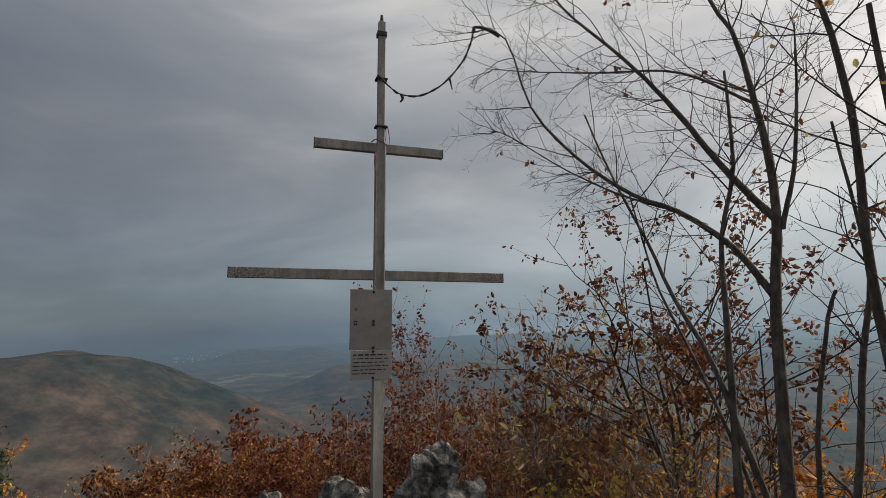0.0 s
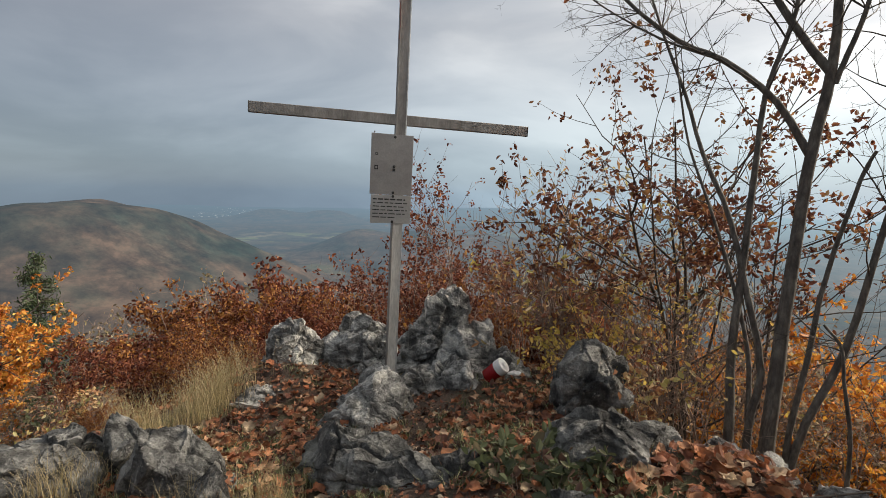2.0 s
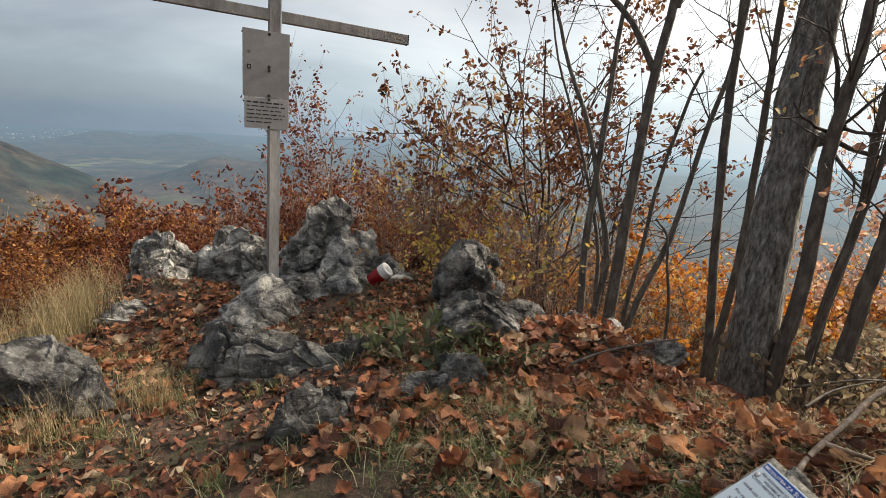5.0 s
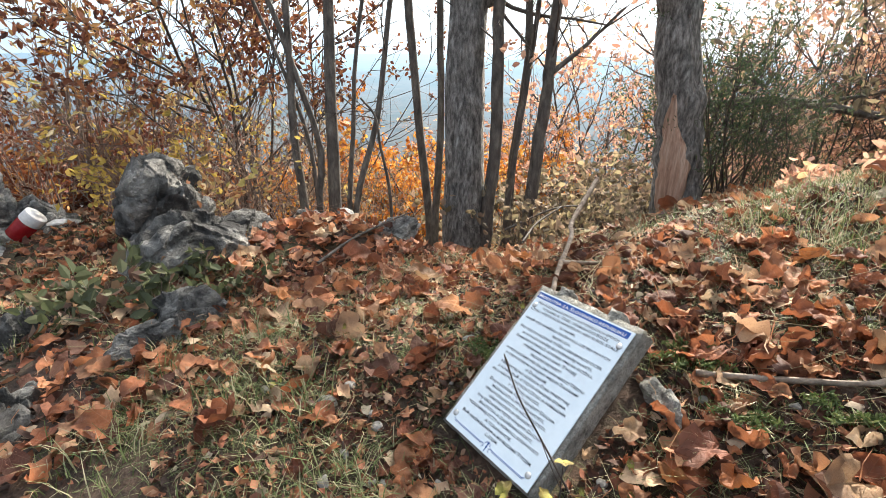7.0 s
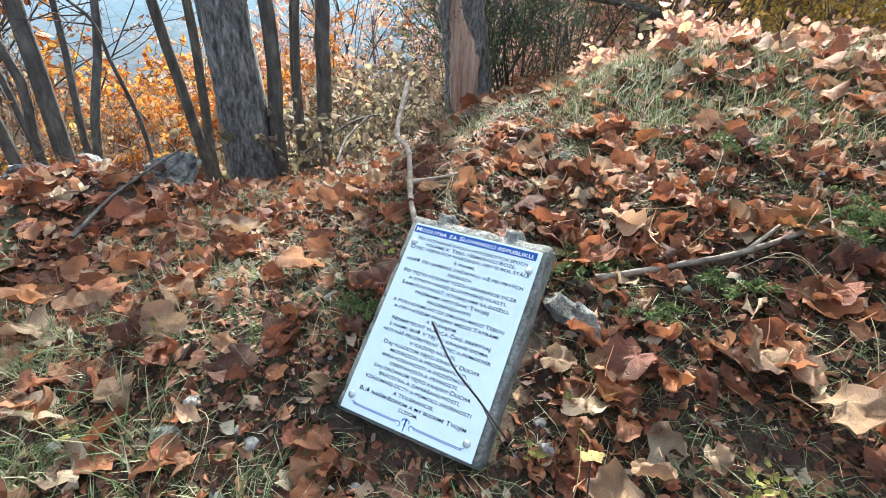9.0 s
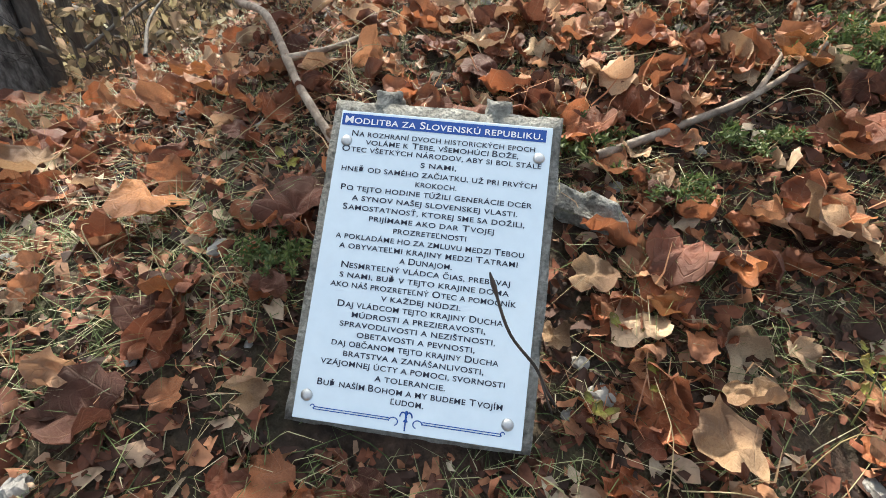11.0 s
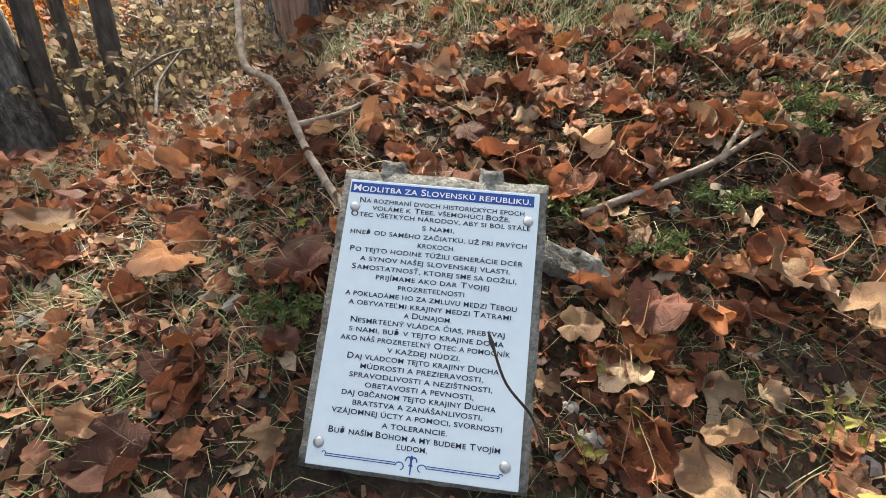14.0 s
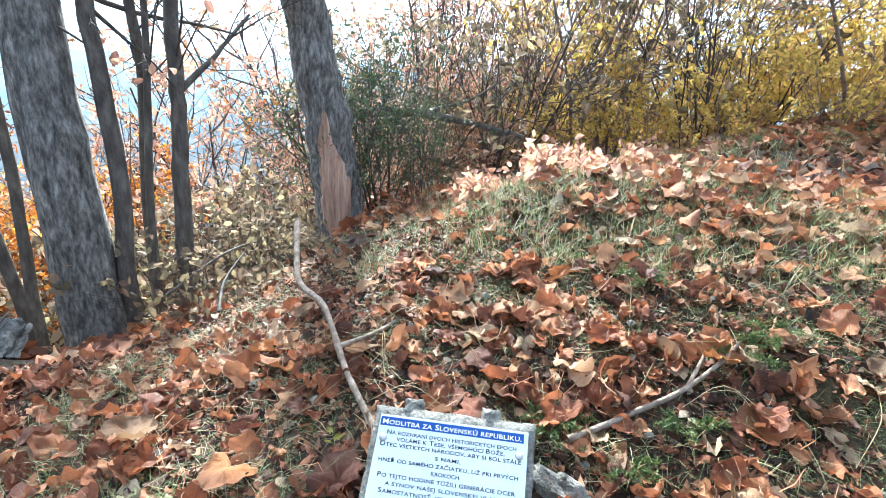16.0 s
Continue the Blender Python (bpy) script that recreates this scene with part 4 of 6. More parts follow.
def garland():
    t = Tubes()
    p = curve_points([(-0.92, 4.98, 4.27), (-0.80, 5.05, 4.14), (-0.70, 5.08, 4.07), (-0.52, 5.14, 4.06), (-0.30, 5.21, 4.18), (-0.10, 5.28, 4.42), (0.0, 5.25, 4.58), (0.06, 5.19, 4.70)], 40)
    t.add(p, 0.006 + 0.007 * RNG.random(40), 6, rough=0.2)
    t.add(curve_points([(-0.70, 5.08, 4.07), (-0.69, 5.08, 4.02), (-0.72, 5.08, 3.99)], 6), np.linspace(0.02, 0.008, 6), 5)
    t.add(curve_points([(-0.22, 5.23, 4.24), (-0.21, 5.23, 4.17), (-0.20, 5.23, 4.12)], 6), np.linspace(0.012, 0.006, 6), 5)
    t.add(curve_points([(0.06, 5.19, 4.70), (0.08, 5.18, 4.74), (0.20, 5.13, 4.66), (0.32, 5.09, 4.54)], 10), np.full(10, 0.018), 5, rough=0.3)
    tagged(t.object("garland", M_ROPE), "dark frayed rope slung from the cross to a bare twig", "rope")


def candle():
    thing = empty("grave_candle", (-0.04, 4.74, float(ground_z(-0.04, 4.74)) + 0.07), "toppled red glass grave candle with a white lid among rocks", "candle")
    thing.rotation_euler = (radians(14), radians(48), radians(8))
    thing.scale = (1.2, 1.2, 1.1)

    def turned(name, profile, mt, label):
        bm = bmesh.new()
        rings = []
        for r, z in profile:
            rings.append([bm.verts.new((r * math.cos(a * math.pi / 10), r * math.sin(a * math.pi / 10), z)) for a in range(20)])
        for a, b in zip(rings, rings[1:]):
            for i in range(20):
                bm.faces.new((a[i], a[(i + 1) % 20], b[(i + 1) % 20], b[i]))
        bm.faces.new(rings[0][::-1])
        bm.faces.new(rings[-1])
        part(name, bm, mt, thing, label, True)
    turned("glass", [(0.035, 0.0), (0.052, 0.01), (0.054, 0.06), (0.058, 0.11), (0.052, 0.13)], M_REDGLASS, "red glass body")
    turned("lid", [(0.052, 0.13), (0.059, 0.131), (0.060, 0.134), (0.060, 0.190), (0.059, 0.194), (0.052, 0.196), (0.030, 0.197), (0.028, 0.206), (0.010, 0.207)], M_LID, "white lid")
    scrap = rock((0.20, 4.80, float(ground_z(0.20, 4.80)) + 0.08), (0.07, 0.05, 0.025), 20, 71, "crumpled white paper scrap beside the candle", 3, 0.8, mt=M_LID)
    scrap.name = "paper_scrap"
    tagged(scrap, category="paper", group="litter")


# ---- trees and shrubs ----
def grow(tubes, tips, p, d, length, r, depth, rng, kids, wob=0.22, rise=0.12, spread=0.75, segs=5):
    """A branch with side branches; its thin ends are gathered in tips."""
    n = 7 if depth > 0 else 4
    pts, cur, dr = [np.array(p, float)], np.array(p, float), np.array(d, float)
    for _ in range(n - 1):
        dr = dr + wob * rng.standard_normal(3) * 0.5 + np.array([0, 0, rise * 0.5])
        dr /= np.linalg.norm(dr)
        cur = cur + dr * length / (n - 1)
        pts.append(cur.copy())
    pts = np.array(pts)
    tubes.add(pts, np.linspace(r, r * (0.35 if depth > 0 else 0.4), n), segs if depth > 1 else (4 if depth == 1 else 3))
    if depth == 0:
        tips.extend([pts[-1], pts[2], pts[1] * 0.5 + pts[2] * 0.5])
        return pts
    for _ in range(kids[depth - 1]):
        f = 0.25 + 0.72 * rng.random()
        i = min(int(f * (n - 1)), n - 2)
        q = pts[i] + (pts[i + 1] - pts[i]) * (f * (n - 1) - i)
        axis = pts[i + 1] - pts[i]
        axis /= np.linalg.norm(axis)
        side = rng.standard_normal(3)
        side -= axis * side.dot(axis)
        side /= np.linalg.norm(side)
        nd = axis * (1 - spread * 0.55) + side * spread
        nd /= np.linalg.norm(nd)
        grow(tubes, tips, q, nd, length * (0.30 + 0.35 * rng.random()) * (1.1 - 0.4 * f), max(r * 0.45, 0.0012), depth - 1, rng, kids, wob, rise, spread, segs)
    return pts


def scattered(tips, count, around, rng):
    t = np.array(tips)
    return t[np.repeat(rng.integers(0, len(t), count // 4 + 1), 4)[:count]] + rng.standard_normal((count, 3)) * around


def shrub(name, at, height, width, stems, leaves, leaf, foliage_mt, bark, seed, label, category="shrub", group="", kids=(4, 5), aspect=0.55, around=0.03, lean=(0.0, 0.0), stem_r=0.012, crowned=0.0):
    """Many thin stems from one foot, side twigs, and single leaves along them."""
    rng = np.random.default_rng(seed)
    thing = empty(name, at, label, category, group)
    tips = []
    for k in range(stems):
        tubes = Tubes()
        an = rng.random() * 6.283
        out = width / height * (0.15 + 0.55 * rng.random())
        d = np.array([math.cos(an) * out + lean[0], math.sin(an) * out + lean[1], 1.0])
        d /= np.linalg.norm(d)
        st = np.array([math.cos(an), math.sin(an), 0.0]) * 0.06 * width * rng.random() - np.array([0, 0, 0.12])
        grow(tubes, tips, st, d, height * (0.65 + 0.4 * rng.random()), stem_r * (0.7 + 0.6 * rng.random()), len(kids), rng, kids)
        tubes.object("stem", bark, thing)
    high = [p for p in tips if p[2] > 0.55 * height]
    c = np.vstack([scattered(tips, int(leaves * (1 - crowned)) + 1, around, rng), scattered(high or tips, int(leaves * crowned) + 1, around, rng)])
    c = c[c[:, 2] > 0.04 * height]
    v, f = leaf_blades(c, leaf, aspect=aspect)
    mesh_part("crown", v, f, foliage_mt, thing, smooth=False)
    return thing


def shrub_to(name, x, y, top, *rest, **more):
    """A shrub at a spot of the ground whose crown ends at the height top."""
    g = float(ground_z(x, y)) - 0.1
    return shrub(name, (x, y, g), (top - g) * 0.86, *rest, **more)


def stem(tubes, ctrl, r0, r1, n=18, segs=10, rough=0.04):
    p = curve_points(ctrl, n)
    p = p + RNG.standard_normal(p.shape) * r0 * 0.06
    tubes.add(p, np.linspace(r0, r1, n), segs, rough)
    return p


def twigs_along(tubes, tips, pts, r, count, length, rng, kids=(4, 3), start=0.25, rise=0.05, spread=0.9, aim=(0, 0, 0)):
    n = len(pts)
    for _ in range(count):
        f = start + (0.98 - start) * rng.random()
        i = min(int(f * (n - 1)), n - 2)
        axis = pts[i + 1] - pts[i]
        axis /= np.linalg.norm(axis)
        side = rng.standard_normal(3)
        side -= axis * side.dot(axis)
        side /= np.linalg.norm(side)
        d = axis * 0.7 + side * spread + np.array(aim, float)
        grow(tubes, tips, pts[i], d / np.linalg.norm(d), length * (0.5 + 0.7 * rng.random()), r * (0.6 + 0.5 * rng.random()), len(kids), rng, kids, rise=rise)


def clump():
    """The bare beech clump: five stems from one foot, the strongest forking twice."""
    rng = np.random.default_rng(21)
    base = np.array((2.0, 4.13, -0.45))
    thing = empty("beech_clump", base, "clump of slender bare beech stems with a few withered leaves", "tree")
    tips = []

    def trunk(name, ctrl, r0, r1, twigs=0, length=0.7, start=0.3, twig_r=0.006, kids=(4, 3), aim=(0, 0, 0)):
        t = Tubes()
        p = stem(t, np.array(ctrl) - base, r0, r1, 22, 9, 0.05)
        t.object(name, M_BARK_SMOOTH, thing)
        if twigs:
            fine = Tubes()
            twigs_along(fine, tips, p, twig_r, twigs, length, rng, kids, start, aim=aim)
            fine.object("twig_spray", M_TWIG, thing)
        return p
    trunk("trunk", [(1.80, 4.20, -0.5), (1.79, 4.21, 0.0), (1.78, 4.25, 0.48), (1.82, 4.29, 1.04), (1.85, 4.33, 1.62), (1.90, 4.37, 2.26), (2.03, 4.36, 2.8), (2.1, 4.5, 3.6)], 0.036, 0.010, 14, 0.8, 0.5)
    trunk("trunk", [(1.92, 4.16, -0.5), (1.90, 4.16, 0.0), (1.95, 4.18, 0.40), (1.83, 4.28, 0.99), (1.72, 4.36, 1.44), (1.54, 4.47, 1.89), (1.43, 4.54, 2.28), (1.22, 4.7, 2.9), (1.05, 4.8, 3.5)], 0.029, 0.007, 14, 0.7, 0.5)
    trunk("trunk", [(1.93, 4.18, -0.5), (1.90, 4.2, 0.05), (1.88, 4.25, 0.5), (1.74, 4.32, 1.05), (1.60, 4.4, 1.5), (1.44, 4.5, 2.0), (1.33, 4.6, 2.7)], 0.021, 0.006, 10, 0.5, 0.45)
    trunk("trunk", [(2.0, 4.11, -0.5), (2.01, 4.12, -0.05), (2.04, 4.16, 0.49), (2.08, 4.19, 1.04), (2.15, 4.24, 1.81), (2.23, 4.26, 2.34), (2.25, 4.29, 2.77), (2.22, 4.34, 3.26), (2.17, 4.41, 3.85), (2.03, 4.49, 4.25), (1.85, 4.7, 5.2)], 0.055, 0.008, 26, 0.9, 0.55)
    left = (-0.35, 0.05, -0.05)
    trunk("limb", [(2.16, 4.23, 1.79), (1.96, 4.33, 2.19), (1.65, 4.47, 2.51), (1.35, 4.58, 2.70), (0.95, 4.75, 3.11), (0.59, 4.92, 3.69), (0.39, 5.06, 4.48), (0.07, 5.18, 4.73)], 0.027, 0.004, 34, 0.7, 0.2, 0.005, aim=left)
    trunk("limb", [(2.24, 4.26, 2.34), (2.0, 4.37, 2.74), (1.70, 4.52, 3.37), (1.42, 4.66, 3.87), (0.96, 4.87, 4.56), (0.78, 4.97, 5.0)], 0.029, 0.006, 34, 0.75, 0.2, 0.005, aim=left)
    trunk("limb", [(2.25, 4.25, 2.29), (2.38, 4.25, 2.74), (2.47, 4.26, 3.32), (2.53, 4.29, 3.81)], 0.019, 0.005, 14, 0.7, 0.3)
    trunk("limb", [(2.23, 4.34, 3.24), (1.77, 4.52, 3.65), (1.19, 4.73, 3.84), (0.60, 4.95, 4.05), (0.17, 5.11, 4.23)], 0.012, 0.003, 30, 0.55, 0.2, 0.004, aim=left)
    trunk("limb", [(1.65, 4.47, 2.51), (1.27, 4.61, 2.71), (0.85, 4.78, 3.02), (0.36, 4.98, 3.46), (0.17, 5.05, 3.56)], 0.010, 0.003, 26, 0.5, 0.2, 0.004, aim=left)
    trunk("trunk", [(2.10, 4.09, -0.5), (2.12, 4.09, 0.0), (2.19, 4.11, 0.5), (2.25, 4.13, 1.0), (2.39, 4.14, 1.65), (2.46, 4.13, 1.85)], 0.023, 0.010, 5, 0.4, 0.4)
    trunk("trunk", [(2.12, 4.08, -0.5), (2.18, 4.07, 0.0), (2.37, 4.05, 0.60), (2.52, 4.07, 1.40), (2.63, 4.07, 1.90), (2.64, 4.10, 2.22), (2.62, 4.2, 3.0)], 0.030, 0.009, 10, 0.6, 0.4)
    trunk("trunk", [(2.42, 3.98, -0.5), (2.42, 3.98, 0.0), (2.36, 4.0, 0.4), (2.33, 4.01, 0.62), (2.24, 4.05, 0.75)], 0.015, 0.008, 4, 0.3, 0.4)
    c = scattered(tips, 90, 0.01, rng)
    v, f = leaf_blades(c, 0.05, 0.9)
    mesh_part("withered_foliage", v, f, F_OAK, thing, smooth=False)


def single_tree(name, ctrl, r0, r1, bark, label, twigs=8, length=0.9, seed=1, leaves=0, leaf=0.06, mt=None, limbs=(), rough=0.05, segs=12, start=0.5, group=""):
    rng = np.random.default_rng(seed)
    base = np.array(ctrl[0], float)
    thing = empty(name, base, label, "tree", group)
    t, fine, tips = Tubes(), Tubes(), []
    p = stem(t, np.array(ctrl) - base, r0, r1, 26, segs, rough)
    flare = np.linspace(0, 1, 6)
    t.add(np.stack([np.zeros(6) + p[0][0], np.zeros(6) + p[0][1], p[0][2] - 0.05 + 0.25 * flare], 1), r0 * (1.35 - 0.4 * flare), segs, rough)
    t.object("trunk", bark, thing)
    for lc, lr in limbs:
        t = Tubes()
        q = stem(t, np.array(lc) - base, lr, lr * 0.4, 12, 8, 0.06)
        t.object("limb", bark, thing)
        twigs_along(fine, tips, q, lr * 0.3, 6, length * 0.7, rng, (3, 3), 0.3)
    if twigs:
        twigs_along(fine, tips, p, 0.007, twigs, length, rng, (4, 3), start)
    if fine.n:
        fine.object("twig_spray", M_TWIG, thing)
    if leaves:
        c = scattered(tips, leaves, 0.05, rng)
        v, f = leaf_blades(c, leaf)
        mesh_part("crown", v, f, mt, thing, smooth=False)
    return thing


def trees():
    clump()
    # the thick grey trunk and its neighbours at the edge of the slope
    single_tree("old_tree", [(2.71, 3.36, -0.75), (2.72, 3.37, -0.3), (2.73, 3.40, 0.3), (2.76, 3.45, 1.0), (2.80, 3.51, 2.1), (2.86, 3.58, 3.4), (2.92, 3.68, 5.0)], 0.168, 0.085, M_BARK, "thick old tree with furrowed grey bark beside the slope", 10, 1.2, 31, 120, 0.05, F_PALE, [([(2.80, 3.48, 1.38), (2.90, 3.36, 1.40), (2.88, 3.22, 1.48)], 0.06), ([(2.95, 3.7, 2.6), (3.4, 3.9, 3.2), (3.9, 4.2, 3.6)], 0.04)], 0.06, 26, 0.6)
    slim = "slim smooth-barked young tree standing on the slope edge"
    g = "slim trees on the slope edge"
    single_tree("young_tree", [(2.74, 3.86, -0.9), (2.72, 3.87, -0.2), (2.66, 3.91, 0.53), (2.60, 3.94, 1.39), (2.58, 3.95, 2.0), (2.60, 3.93, 2.66), (2.60, 3.93, 3.11), (2.56, 3.98, 3.7), (2.4, 4.1, 4.6)], 0.037, 0.016, M_BARK_SMOOTH, slim, 14, 0.8, 32, 25, 0.05, F_OAK, group=g)
    single_tree("young_tree", [(2.72, 3.78, -0.9), (2.72, 3.78, -0.2), (2.76, 3.76, 0.56), (2.75, 3.76, 1.39), (2.73, 3.77, 2.15), (2.72, 3.8, 3.6)], 0.034, 0.016, M_BARK_SMOOTH, slim, 9, 0.8, 33, 22, 0.05, F_PALE, group=g)
    single_tree("young_tree", [(2.79, 3.23, -0.6), (2.81, 3.22, 0.0), (2.84, 3.19, 0.60), (2.83, 3.21, 1.2), (2.84, 3.20, 1.6), (2.87, 3.19, 2.05), (2.93, 3.26, 3.8)], 0.050, 0.026, M_BARK_SMOOTH, slim, 8, 0.9, 34, 22, 0.05, F_PALE, group=g)
    single_tree("young_tree", [(3.00, 3.24, -0.6), (3.03, 3.22, 0.36), (3.07, 3.18, 0.99), (3.06, 3.19, 1.4), (3.1, 3.25, 2.2), (3.1, 3.4, 3.6)], 0.034, 0.018, M_BARK_SMOOTH, slim, 8, 0.9, 35, 22, 0.05, F_PALE, group=g)
    single_tree("young_tree", [(2.94, 3.20, -0.6), (2.98, 3.17, 0.3), (3.03, 3.13, 0.9), (3.06, 3.10, 1.4), (3.12, 3.08, 2.6)], 0.024, 0.013, M_BARK_SMOOTH, slim, 5, 0.8, 36, 22, 0.05, F_PALE, group=g)
    single_tree("young_tree", [(3.06, 3.07, -0.6), (3.08, 3.05, 0.30), (3.11, 3.02, 0.80), (3.12, 3.01, 1.2), (3.16, 2.98, 2.0), (3.25, 3.0, 3.8)], 0.050, 0.026, M_BARK_SMOOTH, slim, 9, 0.9, 37, 90, 0.06, F_PINK, [([(3.12, 3.01, 0.95), (3.35, 2.95, 1.12), (3.65, 2.9, 1.36)], 0.02)], group=g)
    lean = [(3.93, 2.36, -0.6), (3.90, 2.41, -0.1), (3.86, 2.46, 0.35), (3.83, 2.50, 0.75), (3.79, 2.56, 1.15), (3.74, 2.62, 1.6), (3.68, 2.75, 2.6), (3.6, 2.9, 4.5)]
    st = single_tree("stripped_tree", lean, 0.180, 0.100, M_BARK, "leaning tree with a patch of bark stripped to bare wood", 10, 1.2, 38, 200, 0.06, F_PINK, rough=0.035, segs=26, start=0.65)
    # bare wood: a shell just proud of the trunk on the side towards the plaque
    base = np.array(lean[0])
    line = curve_points(np.array(lean) - base, 26)
    mid = np.stack([np.interp(np.linspace(0.42, 1.42, 30), line[:, 2], line[:, c]) for c in range(3)], 1)
    vs, k = [], 15
    for i, c in enumerate(mid):
        u = i / (len(mid) - 1)
        half = 0.62 * (0.78 + 0.22 * math.sin(2.5 * u)) * (1 if u < 0.62 else max(0.10, 1 - (u - 0.62) * 2.2))
        ragged = [half * (1 + 0.22 * noise.noise(Vector((i * 0.45, 3.0 * q, 1.7))) + 0.10 * noise.noise(Vector((i * 1.4, 5.0 * q, 4.2)))) for q in (0, 1)]
        r0 = 0.180 - 0.08 * np.interp(c[2], line[:, 2], np.linspace(0, 1, 26))
        for j in range(k):
            q = j / (k - 1)
            a = radians(200) - ragged[0] + (ragged[0] + ragged[1]) * q + 0.10 * math.sin(i * 0.45)
            r = r0 * 1.18 + 0.006 * noise.noise(Vector((j * 1.3, i * 0.12, 0.5))) - 0.02 * abs(2 * q - 1) ** 6
            vs.append((c[0] + r * math.cos(a), c[1] + r * math.sin(a), c[2] + 0.05 * noise.noise(Vector((j * 0.9, 7.0, 1.0))) * (u > 0.9)))
    fs = [(i * k + j, i * k + j + 1, (i + 1) * k + j + 1, (i + 1) * k + j) for i in range(len(mid) - 1) for j in range(k - 1)]
    patch = mesh_part("bare_wood", vs, fs, M_DEADWOOD, st, "pale bare wood where bark is gone")
    sol = patch.modifiers.new("thickness", "SOLIDIFY")
    sol.thickness, sol.offset = 0.02, -1


def near_shrubs():
    z = lambda x, y: float(ground_z(x, y))
    at = lambda x, y, dz=0.0: (x, y, z(x, y) + dz)
    shrub_to("oak_sapling", 1.80, 5.9, 3.25, 1.6, 6, 5200, 0.062, F_OAK, M_TWIG, 51, "young oak holding brown leaves behind the beech clump", "tree", crowned=0.65, kids=(5, 7), aspect=0.5, lean=(-0.10, 0.0), stem_r=0.026, around=0.04)
    shrub_to("oak_sapling", 1.15, 5.9, 1.95, 1.2, 4, 700, 0.055, F_PALE, M_TWIG_RED, 52, "low young oak with pale dry leaves", "tree", kids=(5, 6), aspect=0.5, stem_r=0.016, around=0.04)
    shrub_to("oak_sapling", 2.35, 6.3, 2.2, 1.2, 4, 700, 0.058, F_OAK, M_TWIG, 151, "slender oak with sparse brown leaves", "tree", kids=(5, 6), aspect=0.5, stem_r=0.018)
    shrub_to("willow_shrub", 0.48, 5.75, 2.35, 0.8, 14, 520, 0.09, F_PALE, M_TWIG_RED, 53, "upright shrub with narrow pale dry leaves behind rocks", kids=(4, 5), aspect=0.26, stem_r=0.011)
    shrub_to("willow_shrub", 0.15, 5.95, 1.55, 0.8, 9, 420, 0.06, F_RUST, M_TWIG_RED, 153, "upright shrub with rust-red leaves behind rocks", kids=(4, 5), aspect=0.35, stem_r=0.009)
    shrub_to("willow_shrub", 0.95, 5.55, 1.25, 1.2, 12, 420, 0.055, F_YELLOW, M_TWIG_RED, 54, "tangled shrub with sparse yellowing leaves", kids=(5, 5), aspect=0.35, stem_r=0.008)
    shrub_to("twiggy_shrub", 1.35, 4.9, 1.35, 1.5, 13, 260, 0.045, F_YELLOW, M_TWIG_RED, 55, "reddish twiggy shrub with a few yellow leaves by the beech clump", kids=(5, 6), stem_r=0.008)
    shrub_to("twiggy_shrub", 1.9, 5.0, 1.2, 1.4, 12, 150, 0.045, F_PALE, M_TWIG_RED, 155, "bare twiggy shrub behind the beech stems", kids=(5, 6), stem_r=0.008)
    shrub_to("twiggy_shrub", 0.75, 4.95, 0.72, 1.1, 16, 450, 0.06, F_YELLOW, M_TWIG_RED, 56, "low shrub with yellow leaves behind a boulder", kids=(4, 4), stem_r=0.006)
    shrub_to("twiggy_shrub", 1.25, 4.2, 0.62, 1.0, 12, 320, 0.06, F_PALE, M_TWIG_RED, 57, "low pale-leaved shrub under the beech clump", kids=(4, 4), stem_r=0.005)
    shrub_to("beech_shrub", -1.15, 7.4, 1.95, 1.7, 10, 5200, 0.05, F_RED, M_TWIG_RED, 58, "rounded beech shrub with red-brown leaves behind the cross", kids=(6, 7), stem_r=0.014)
    shrub_to("beech_shrub", -0.25, 6.7, 0.75, 1.3, 10, 1500, 0.055, F_RUST, M_TWIG_RED, 59, "low beech shrub with red leaves behind the rocks", kids=(5, 5), stem_r=0.01)
    shrub_to("beech_shrub", -2.75, 8.6, 0.72, 1.0, 7, 800, 0.07, F_RED, M_TWIG_RED, 60, "dark red beech shrub behind the cross", kids=(5, 6), stem_r=0.012)
    low = shrub("bramble", at(0.55, 2.75, 0.0), 0.30, 0.75, 16, 260, 0.075, F_OLIVE, M_TWIG_RED, 61, "low bramble with green and purple leaves between stones", "bramble", kids=(3, 3), aspect=0.6, stem_r=0.003, around=0.03)
    for k, (x, y, s) in enumerate(((0.75, 2.95, 0.9), (0.35, 3.1, 0.8), (0.95, 2.7, 0.6))):
        copy_thing(low, Matrix.Translation(at(x, y)) @ Matrix.Rotation(k * 2.1, 4, "Z") @ Matrix.Scale(s, 4))
    thick = shrub("bramble", at(2.9, 2.85, -0.05), 0.62, 1.1, 14, 380, 0.055, F_DULL, M_TWIG, 62, "dull bramble thicket under the slim trees", "bramble", kids=(4, 4), aspect=0.6, stem_r=0.004)
    for k, (x, y, s) in enumerate(((3.4, 2.8, 1.0), (3.2, 3.6, 1.1), (3.9, 3.1, 1.2), (3.6, 3.7, 1.4), (4.4, 3.4, 1.4), (3.3, 2.45, 0.6), (4.6, 4.2, 1.9), (3.6, 4.4, 1.8), (5.2, 3.4, 1.7))):
        copy_thing(thick, Matrix.Translation(at(x, y, -0.03)) @ Matrix.Rotation(k * 1.7, 4, "Z") @ Matrix.Scale(s, 4))
    jun = shrub("juniper", at(4.35, 2.30, -0.1), 1.5, 1.0, 12, 3600, 0.034, F_GREEN, M_TWIG, 63, "dark green juniper bush behind the stripped tree", kids=(5, 5), aspect=0.25, stem_r=0.008)
